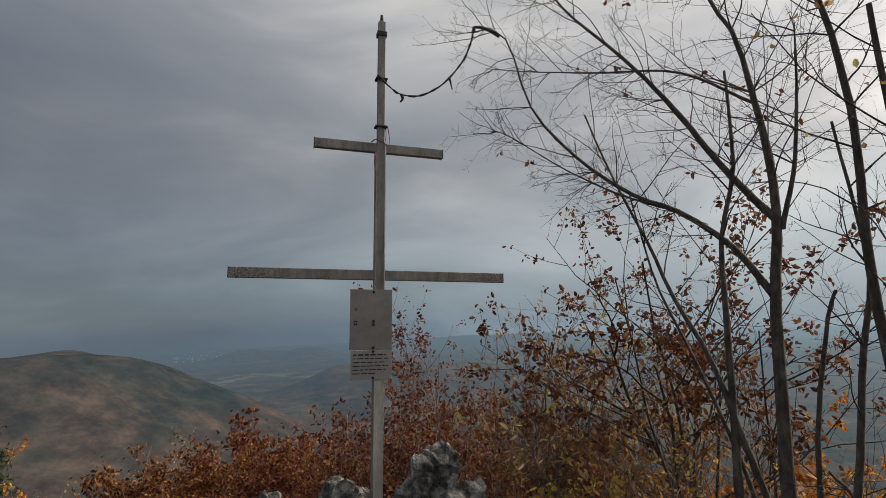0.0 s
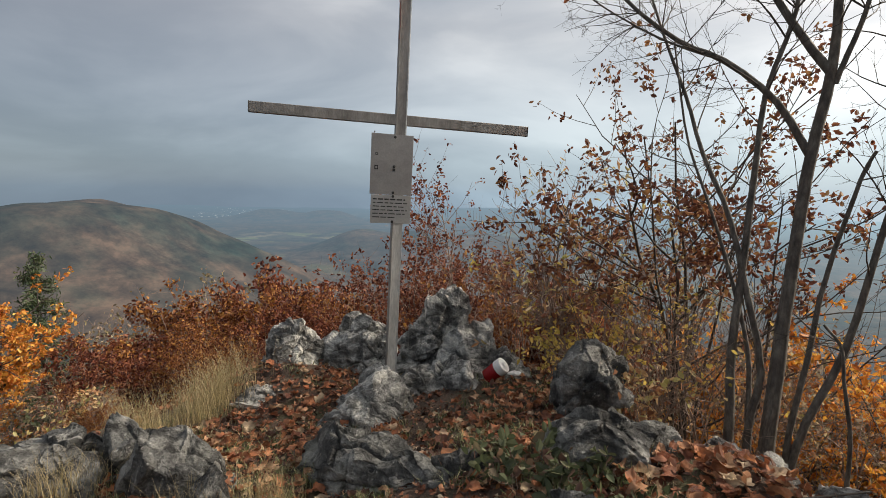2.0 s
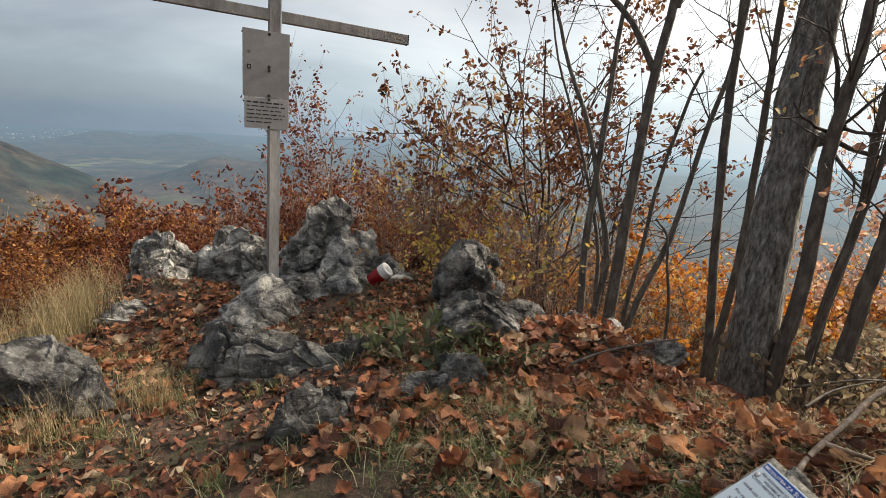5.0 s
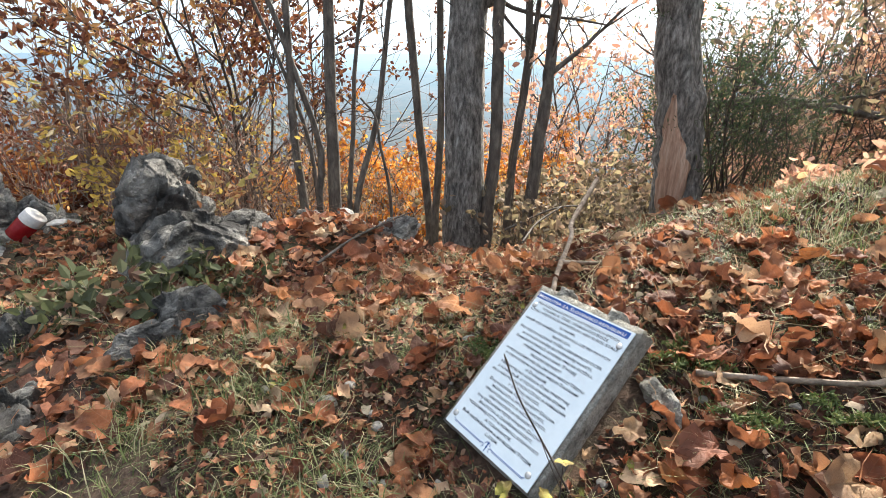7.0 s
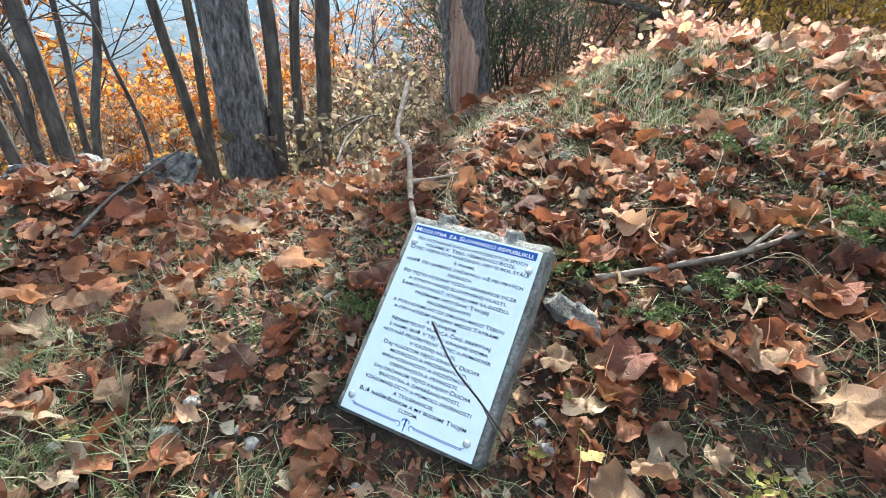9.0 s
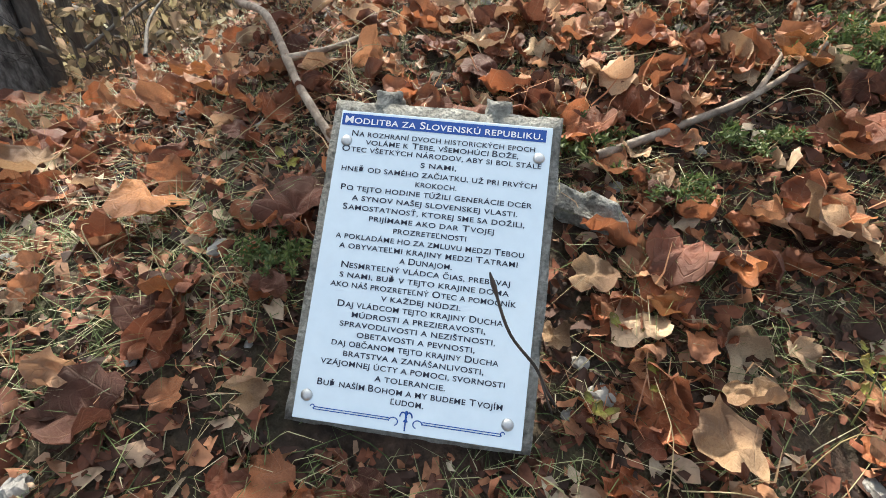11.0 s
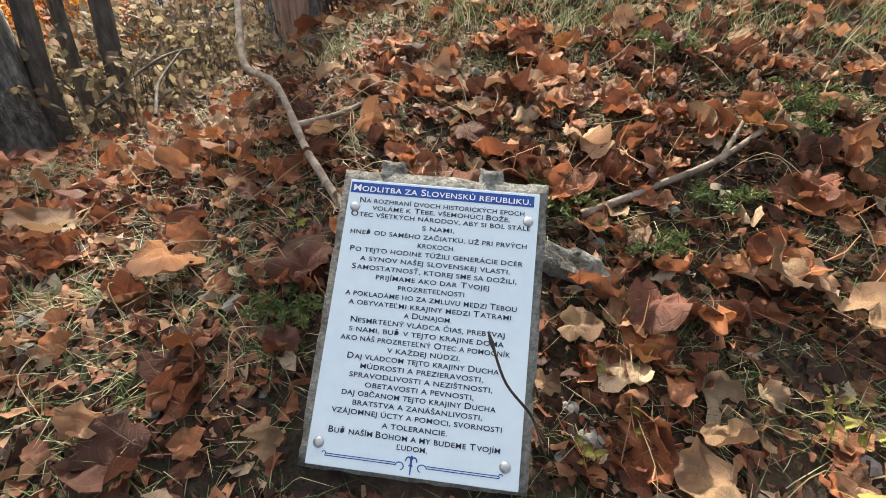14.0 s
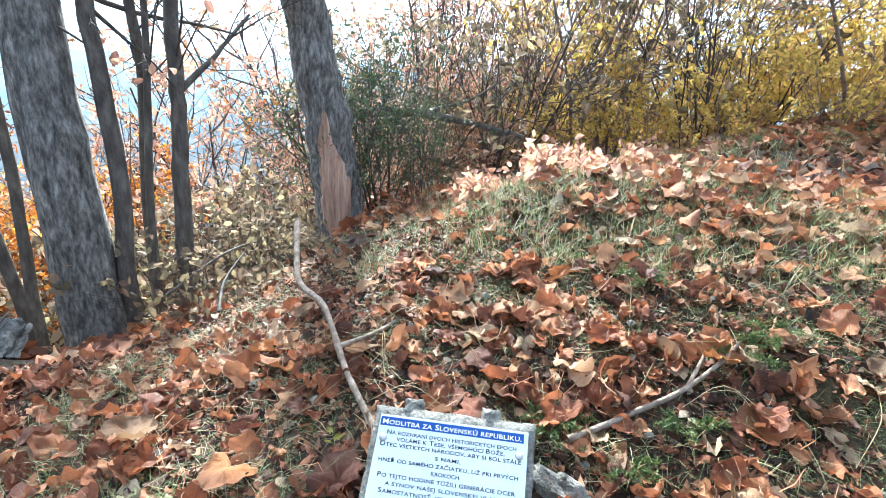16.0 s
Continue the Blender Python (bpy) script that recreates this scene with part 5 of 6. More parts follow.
    copy_thing(jun, Matrix.Translation(at(4.6, 2.85, -0.15)) @ Matrix.Rotation(2.0, 4, "Z") @ Matrix.Scale(1.25, 4))
    copy_thing(jun, Matrix.Translation(at(4.2, 1.95, -0.15)) @ Matrix.Rotation(4.0, 4, "Z") @ Matrix.Scale(0.6, 4))
    red = shrub("low_shrub", at(3.25, 1.0, -0.02), 0.34, 1.5, 18, 560, 0.055, F_PINK, M_TWIG_RED, 64, "low shrub with sunlit pale pink-orange leaves", kids=(3, 3), aspect=0.65, stem_r=0.004)
    for k, (x, y, s) in enumerate(((3.2, 1.35, 0.7), (3.75, 0.7, 0.9), (3.9, 1.25, 1.0), (4.5, 0.9, 1.1), (4.7, 1.5, 1.1), (4.6, 0.3, 0.9), (5.2, 0.7, 0.9), (5.7, 0.0, 1.1), (5.9, -0.9, 1.2), (5.5, -1.7, 0.9), (5.6, -2.8, 1.2), (6.1, -2.2, 1.3), (5.4, 1.4, 1.3), (5.3, -3.6, 1.1))):
        copy_thing(red, Matrix.Translation(at(x, y)) @ Matrix.Rotation(k * 1.3, 4, "Z") @ Matrix.Scale(s, 4))


def slope_shrubs():
    """Shrubs and crowns on the slope below the summit, out to the valley's edge."""
    at = lambda x, y, dz=0.0: (x, y, float(ground_z(x, y)) + dz)
    more = {"stem_r": 0.016, "group": "slope shrubs", "around": 0.06}
    rust = shrub_to("beech_shrub", -5.3, 8.3, 0.05, 2.8, 10, 12000, 0.075, F_RUST, M_TWIG_RED, 71, "rust-coloured beech shrub on the slope below the summit", kids=(6, 7), **more)
    red = shrub_to("beech_shrub", -3.7, 8.6, -0.45, 2.6, 10, 11000, 0.07, F_RED, M_TWIG_RED, 72, "dark red-brown beech shrub on the slope", kids=(6, 7), **more)
    dull = shrub_to("bare_shrub", -7.6, 8.8, -0.5, 2.8, 12, 1500, 0.08, F_DULL, M_TWIG_RED, 73, "nearly bare grey-brown shrub on the slope", kids=(6, 6), **more)
    org = shrub_to("maple", 4.4, 8.4, 0.0, 2.6, 8, 7000, 0.08, F_ORANGE, M_TWIG, 74, "bright orange maple crown on the slope below", "tree", "slope trees", kids=(6, 7), stem_r=0.03)
    yel = shrub_to("maple", -8.7, 5.7, 0.30, 2.2, 9, 9000, 0.075, F_ORANGE, M_TWIG, 75, "golden orange maple on the slope", "tree", "slope trees", kids=(6, 7), stem_r=0.03)
    rr = random.Random(11)

    def put(thing, x, y, top):
        g = float(ground_z(x, y)) - 0.1
        own = {rust: 0.05, red: -0.45, dull: -0.5, org: 0.0, yel: 0.30}[thing] - thing.location.z
        s = (top - g) / own
        copy_thing(thing, Matrix.Translation((x, y, g)) @ Matrix.Rotation(rr.uniform(0, 6.28), 4, "Z") @ Matrix.Scale(s, 4))
    for kind, spots in ((rust, ((-4.6, 7.0, -0.35), (-6.3, 7.3, -0.6), (-5.0, 10.0, -0.2), (-4.1, 6.2, -0.5), (-6.8, 9.9, -0.4), (-3.5, 5.6, -0.55), (-3.5, 10.5, -0.6), (-5.6, 5.6, -1.0), (-4.4, 4.6, -0.8))),
                        (red, ((-2.9, 7.0, -0.45), (-5.9, 6.3, -0.8), (-7.3, 7.4, -1.0), (-2.2, 9.6, -0.1), (-4.8, 11.5, -0.6), (-1.4, 9.6, 0.3), (0.3, 8.5, 0.4), (-3.1, 6.1, -0.5), (-6.0, 12.0, -0.5), (1.4, 8.0, 0.2), (-4.0, 7.6, -0.4))),
                        (dull, ((-8.8, 7.6, -1.4), (-6.9, 5.6, -1.3), (-9.6, 10.0, -1.2), (-4.9, 5.2, -0.9), (-7.5, 11.5, -0.9), (2.7, 6.9, 0.5), (3.0, 5.6, 0.4), (-11, 8, -1.6), (-5.5, 4.2, -1.1), (-8.5, 10.5, -0.9))),
                        (org, ((3.2, 7.4, 0.25), (5.6, 7.6, 0.0), (2.4, 8.9, 0.1), (6.9, 7.2, 0.2), (4.2, 6.2, 0.05), (5.0, 10, -0.3), (3.0, 6.2, -0.1), (5.3, 6.0, 0.1))),
                        (yel, ((-9.6, 5.0, 0.1), (-10.8, 6.4, 0.1)))):
        for x, y, top in spots:
            put(kind, x, y, top)
    shrub_to("pale_shrub", -4.6, 4.4, -0.35, 1.0, 12, 420, 0.05, F_PALE, M_TWIG_RED, 76, "small shrub with pale cream dry leaves on the slope", kids=(4, 4), stem_r=0.006)
    shrub_to("pale_shrub", -5.2, 4.9, -0.55, 1.2, 12, 500, 0.06, F_OLIVE, M_TWIG_RED, 77, "small green-leaved shrub on the slope", kids=(4, 4), stem_r=0.006)
    # a small spruce on the left slope
    rng = np.random.default_rng(5)
    b = at(-11.2, 9.1, -0.1)
    sp = empty("spruce", b, "small dark green spruce on the slope", "tree")
    t, pts = Tubes(), []
    h = -b[2] + 0.1
    stem(t, [(0, 0, 0), (0, 0, h)], 0.08, 0.01, 10, 6, 0.02)
    for k in range(130):
        zz = h * (0.1 + 0.88 * rng.random())
        rad = (0.34 * (h - zz) + 0.12) * rng.uniform(0.6, 1.1)
        an = rng.random() * 6.28
        q = np.array([[0, 0, zz], [rad * 0.6 * math.cos(an), rad * 0.6 * math.sin(an), zz - 0.02], [rad * math.cos(an), rad * math.sin(an), zz - 0.15 * rad]])
        t.add(q, [0.02, 0.012, 0.004], 4)
        pts.extend(q[0] + (q[2] - q[0]) * f for f in rng.random(70))
    t.object("trunk", M_TWIG, sp)
    v, f = leaf_blades(np.array(pts) + rng.standard_normal((len(pts), 3)) * 0.05, 0.10, 0.5, 0.22)
    mesh_part("crown", v, f, F_GREEN, sp, smooth=False)


def far_woods():
    """Woods behind the plaque and on the slopes, tree by tree near by, then as uncounted crowns."""
    at = lambda x, y, dz=0.0: (x, y, float(ground_z(x, y)) + dz)
    ylw = shrub("hazel", at(6.6, 0.4, -0.05), 3.0, 2.8, 7, 2000, 0.058, F_YELLOW, M_TWIG_RED, 81, "yellow-leaved hazel with thin dark stems at the wood's edge", "tree", kids=(5, 5), stem_r=0.022, group="trees at the wood's edge")
    pnk = shrub("beech", at(8.6, 0.2, -0.05), 3.0, 3.0, 7, 1600, 0.055, F_PINK, M_TWIG, 82, "young beech with pinkish dry leaves at the wood's edge", "tree", kids=(5, 5), stem_r=0.024, group="trees at the wood's edge")
    bar = shrub("bare_bush", at(5.9, 1.4, -0.05), 2.0, 2.0, 12, 320, 0.08, F_DULL, M_TWIG, 83, "bare thorny bush at the wood's edge", kids=(5, 5), stem_r=0.012, group="bushes at the wood's edge")
    lowy = shrub("low_hazel", at(6.3, -0.8, -0.05), 1.3, 2.0, 14, 1500, 0.06, F_YELLOW, M_TWIG_RED, 84, "low yellowing hazel bush at the wood's edge", "shrub", kids=(4, 4), stem_r=0.008, group="bushes at the wood's edge")
    lowp = shrub("low_beech", at(6.0, 1.9, -0.05), 1.3, 2.0, 12, 1300, 0.055, F_PINK, M_TWIG_RED, 85, "low beech bush with pinkish dry leaves", "shrub", kids=(4, 5), stem_r=0.008, group="bushes at the wood's edge")
    thin = shrub("young_beech", at(5.0, 4.7, -0.05), 3.2, 2.6, 7, 1100, 0.07, F_PINK, M_TWIG_RED, 88, "airy young beech with pinkish leaves on thin twigs", "tree", kids=(5, 6), stem_r=0.010, group="trees at the wood's edge")
    rr = random.Random(17)
    # headings seen from the plaque, in degrees from east: beech and juniper where the slope falls, hazel up the rise
    for ring, lo, hi, step in ((5.4, -40, 40, 12.0), (7.4, -50, 60, 10.0), (10.5, -54, 66, 8.0)):
        h = lo
        while h < hi:
            a, d = radians(h + rr.uniform(-2, 2)), ring * rr.uniform(0.92, 1.08)
            x, y = 0.7 + d * math.cos(a), 1.1 + d * math.sin(a)
            if 4 < h < 52 and ring < 8:
                kind = lowp
            elif h > 24:
                kind = rr.choice((thin, thin, pnk))
            elif h > -2:
                kind = rr.choice((pnk, thin, pnk, thin, ylw))
            else:
                kind = rr.choice((ylw, ylw, lowy, ylw, bar, pnk))
            tall = rr.uniform(0.75, 1.0) * (1 + 0.05 * (ring - 5)) * (0.75 if h > 15 else 1.0)
            copy_thing(kind, Matrix.Translation(at(x, y, -0.05)) @ Matrix.Rotation(rr.uniform(0, 6.28), 4, "Z") @ Matrix.Scale(tall, 4))
            h += step
    for h in range(2, 58, 5):
        a, d = radians(h), 9.0 * rr.uniform(0.95, 1.1)
        x, y = 0.7 + d * math.cos(a), 1.1 + d * math.sin(a)
        copy_thing(rr.choice((pnk, thin)), Matrix.Translation(at(x, y, -0.05)) @ Matrix.Rotation(rr.uniform(0, 6.28), 4, "Z") @ Matrix.Scale(rr.uniform(1.05, 1.3), 4))
    for ring, lo, hi, step in ((5.0, -42, 14, 8.0), (6.4, -52, 26, 7.0), (8.6, -54, 34, 7.0)):
        h = lo
        while h < hi:
            a, d = radians(h + rr.uniform(-2, 2)), ring * rr.uniform(0.92, 1.08)
            x, y = 0.7 + d * math.cos(a), 1.1 + d * math.sin(a)
            copy_thing(lowy if h < 6 else lowp, Matrix.Translation(at(x, y, -0.05)) @ Matrix.Rotation(rr.uniform(0, 6.28), 4, "Z") @ Matrix.Scale(rr.uniform(0.6, 1.0) * (ring / 6.0) ** 0.7, 4))
            h += step
    for x, y, s in ((5.6, 1.6, 1.0), (6.2, -0.8, 0.9), (5.6, 2.2, 0.9), (5.2, 2.9, 0.9)):
        copy_thing(bar, Matrix.Translation(at(x, y, -0.05)) @ Matrix.Rotation(rr.uniform(0, 6.28), 4, "Z") @ Matrix.Scale(s, 4))
    # crowns further down
    rng = np.random.default_rng(9)
    n = 1500
    an, rad = radians(-20) + rng.random(n) * radians(250), 15 + 75 * rng.random(n) ** 1.3
    x, y = 1.3 + rad * np.cos(an), 1.6 + rad * np.sin(an)
    z = ground_z(x, y)
    pts = []
    for i in range(n):
        h = 1.5 + 2.5 * rng.random()
        k = 26
        q = rng.standard_normal((k, 3)) * np.array([0.9, 0.9, 0.8]) * h * 0.35
        pts.append(q + np.array([x[i], y[i], z[i] + h * 0.4 - 0.8]))
    pts = np.vstack(pts)
    v, f = leaf_blades(pts, 0.65, 0.1, 0.7)
    tagged(mesh_part("far_woods", v, f, F_RUST, smooth=False), "uncounted autumn crowns covering the slopes below", "woods", kind="stuff")


def sticks():
    t = Tubes()
    t.add(curve_points([(1.60, 1.42, 0.40), (1.75, 1.55, 0.44), (2.0, 1.72, 0.47), (2.20, 1.90, 0.43), (2.38, 2.0, 0.47), (2.57, 2.09, 0.53)], 24), np.linspace(0.007, 0.011, 24) + 0.002 * RNG.random(24), 8, 0.08)
    t.add(curve_points([(1.82, 1.60, 0.455), (1.93, 1.52, 0.455), (2.10, 1.44, 0.47)], 10), np.linspace(0.008, 0.004, 10), 6, 0.08)
    tagged(t.object("fallen_branch", M_STICK), "pale crooked dead branch lying behind the plaque", "branch", "fallen branches")
    t = Tubes()
    t.add(curve_points([(1.625, 0.98, 0.452), (1.655, 0.93, 0.462), (1.72, 0.83, 0.486), (1.785, 0.725, 0.516), (1.886, 0.617, 0.55), (1.97, 0.55, 0.572)], 18), np.linspace(0.0085, 0.005, 18), 7, 0.1)
    t.add(curve_points([(1.80, 0.705, 0.522), (1.90, 0.65, 0.556), (1.99, 0.60, 0.585)], 8), np.linspace(0.006, 0.003, 8), 6, 0.08)
    tagged(t.object("fallen_branch", M_STICK), "thin grey dead branch lying in the leaves", "branch", "fallen branches")
    t = Tubes()
    t.add(curve_points([(5.0, 3.2, 0.55), (5.0, 2.5, 0.72), (5.05, 1.9, 0.70), (5.1, 1.3, 0.60)], 20), np.linspace(0.05, 0.02, 20), 8, 0.08)
    t.add(curve_points([(5.0, 2.3, 0.70), (5.1, 1.8, 0.85), (5.2, 1.5, 1.05)], 10), np.linspace(0.02, 0.006, 10), 6, 0.08)
    tagged(t.object("fallen_branch", M_BARK_SMOOTH), "dark fallen branch propped before the wood's edge", "branch", "fallen branches")
    for a in ([(2.35, 2.35, 0.16), (2.55, 2.45, 0.2), (2.8, 2.5, 0.24)], [(1.3, 2.6, 0.2), (1.55, 2.75, 0.22), (1.9, 2.95, 0.2), (2.1, 3.1, 0.16)], [(-1.3, 3.7, -0.36), (-1.0, 3.65, -0.33), (-0.7, 3.7, -0.34)], [(0.35, 1.9, 0.05), (0.5, 2.1, 0.08), (0.62, 2.3, 0.1)], [(2.7, 2.9, -0.02), (3.0, 2.75, 0.12), (3.3, 2.7, 0.1)]):
        t = Tubes()
        t.add(curve_points(a, 14), np.linspace(0.008, 0.004, 14), 6, 0.08)
        tagged(t.object("fallen_branch", M_BARK_SMOOTH), "short dead branch lying on leaf litter", "branch", "fallen branches")
    t = Tubes()
    t.add(curve_points([(1.28, 0.98, 0.20), (1.235, 1.03, 0.33), (1.20, 1.06, 0.42), (1.175, 1.10, 0.50), (1.155, 1.13, 0.595)], 24), np.concatenate([np.linspace(0.0026, 0.0015, 22), [0.0026, 0.001]]), 6, 0.05)
    t.add(curve_points([(1.262, 0.992, 0.21), (1.224, 1.030, 0.33), (1.205, 1.052, 0.40)], 8), np.linspace(0.0016, 0.001, 8), 5)
    tagged(t.object("bare_seedling", M_TWIG), "thin dark bare seedling standing before the plaque", "seedling")


# ---- fallen leaves and grass ----
def leaf_shape(seed, segs=26, rings=(0.33, 0.62, 0.84, 1.0)):
    """A dry leaf about 2 units long: lobed outline, rolled, folded along its midrib and crumpled, with its stalk."""
    r = np.random.default_rng(seed)
    th = np.arange(segs) * 2 * math.pi / segs
    lobed = seed % 5 > 1
    out = 0.80 + 0.13 * np.cos(th) + (r.uniform(0.16, 0.32) * (0.45 - np.abs(np.sin(2.5 * th))) * (0.65 + 0.35 * np.cos(th)) if lobed else 0.06 * np.cos(3 * th)) + 0.03 * r.standard_normal(segs) + 0.02 * np.cos(13 * th)
    out *= np.where(np.abs(th - math.pi) < 0.25, 0.66, 1.0)
    if r.random() < 0.35:
        a = r.random() * 6.28
        out *= 1 - 0.45 * np.exp(-((np.angle(np.exp(1j * (th - a)))) / 0.3) ** 2)
    p = np.vstack([np.zeros((1, 2))] + [np.stack([np.cos(th) * out * k, np.sin(th) * out * k * r.uniform(0.85, 1.0)], 1) for k in rings])
    stalk = np.array([(-0.62, 0.018), (-0.62, -0.018), (-1.05, 0.12), (-1.05, 0.09), (-1.5, 0.05), (-1.5, 0.03)])
    uv = np.vstack([p, stalk * 0.0 + (-0.8, 0.0)])
    p = np.vstack([p, stalk])
    rad = np.hypot(p[:, 0], p[:, 1])
    z = r.uniform(0.0, 0.55) * np.abs(p[:, 1]) + r.uniform(-0.1, 0.5) * np.clip(rad - 0.5, 0, 1) ** 1.5 * (1 + np.cos(3 * np.arctan2(p[:, 1], p[:, 0]) + r.random() * 6))
    z += 0.05 * np.cos(np.abs(np.arctan2(p[:, 1], p[:, 0] + 0.8)) * 12) * np.clip(rad, 0, 1)
    o = Vector((seed * 1.3, seed * 0.7, 0))
    z += np.array([0.36 * noise.noise(Vector((x, y, 0)) * 1.9 + o) + 0.17 * noise.noise(Vector((x, y, 0)) * 5.0 + o) for x, y in p])
    z *= np.where(np.arange(len(p)) < len(p) - 6, 1.0, 0.4)
    # roll about a slanting axis
    a, c = r.random() * 6.28, r.uniform(0.5, 2.0) * r.choice((-1, 1, 1))
    u, w = p[:, 0] * math.cos(a) + p[:, 1] * math.sin(a), -p[:, 0] * math.sin(a) + p[:, 1] * math.cos(a)
    g = c * u * (0.7 + 0.5 * np.abs(u))
    ru = np.sin(g) / c
    rz = (1 - np.cos(g)) / c
    ru, z = ru - z * np.sin(g), rz + z * np.cos(g)
    x, y = ru * math.cos(a) - w * math.sin(a), ru * math.sin(a) + w * math.cos(a)
    z -= np.percentile(z, 12)
    v = np.column_stack([x, y, z])
    i = np.arange(segs)
    j = (i + 1) % segs
    tri = [np.stack([0 * i, 1 + i, 1 + j], 1)]
    for k in range(len(rings) - 1):
        a0, b0 = 1 + k * segs, 1 + (k + 1) * segs
        tri += [np.stack([a0 + i, b0 + i, b0 + j], 1), np.stack([a0 + i, b0 + j, a0 + j], 1)]
    s = 1 + len(rings) * segs
    tri.append(np.array([(s, s + 1, s + 3), (s, s + 3, s + 2), (s + 2, s + 3, s + 5), (s + 2, s + 5, s + 4)]))
    return v, np.vstack(tri), uv


SHAPES = [leaf_shape(s) for s in range(100, 130)]
SHAPES_FAR = [leaf_shape(s, 15, (0.55, 1.0)) for s in range(130, 160)]


def turns(n, tilt, rng):
    """Random rotations: a tilt off the level and any heading."""
    a, t, h = rng.random(n) * 6.283, np.abs(rng.standard_normal(n)) * tilt, rng.random(n) * 6.283
    ax = np.stack([np.cos(h), np.sin(h), np.zeros(n)], 1)
    ca, sa, ct, st = np.cos(a), np.sin(a), np.cos(t), np.sin(t)
    K = np.zeros((n, 3, 3))
    K[:, 0, 2], K[:, 1, 2], K[:, 2, 0], K[:, 2, 1] = ax[:, 1], -ax[:, 0], -ax[:, 1], ax[:, 0]
    R = np.eye(3)[None] + st[:, None, None] * K + (1 - ct)[:, None, None] * (K @ K)
    Z = np.zeros((n, 3, 3))
    Z[:, 0, 0], Z[:, 0, 1], Z[:, 1, 0], Z[:, 1, 1], Z[:, 2, 2] = ca, -sa, sa, ca, 1
    return R @ Z


def litter(name, x, y, size, tilt, rise, mt, label, rng, shapes=SHAPES):
    """Many leaves strewn at x, y as one uncounted thing."""
    n = len(x)
    z = ground_z(x, y) + rise * rng.random(n)
    R = turns(n, tilt, rng)
    which = rng.integers(0, len(shapes), n)
    V, F, U, off = [], [], [], 0
    for k, (v, tri, uv) in enumerate(shapes):
        m = np.where(which == k)[0]
        if not len(m):
            continue
        w = np.einsum("nij,vj->nvi", R[m], v) * size[m][:, None, None] + np.stack([x[m], y[m], z[m]], 1)[:, None, :]
        V.append(w.reshape(-1, 3))
        U.append(np.tile(uv, (len(m), 1)))
        F.append((tri[None] + (off + np.arange(len(m)) * len(v))[:, None, None]).reshape(-1, 3))
        off += len(m) * len(v)
    return tagged(mesh_part(name, np.vstack(V), np.vstack(F), mt, smooth=True, uv=np.vstack(U)), label, "leaves", kind="stuff")


def patches(n, rng, x0, x1, y0, y1, f, seed, keep, pad=0.03):
    """Spots gathered in drifts."""
    x, y = x0 + (x1 - x0) * rng.random(n * 3), y0 + (y1 - y0) * rng.random(n * 3)
    ok = fbm(x, y, f, 2, seed) + 0.5 * rng.standard_normal(n * 3) > keep
    x, y = x[ok][:n], y[ok][:n]
    d = np.array([plate_clear(a, b, pad) for a, b in zip(x, y)])
    return x[d], y[d]


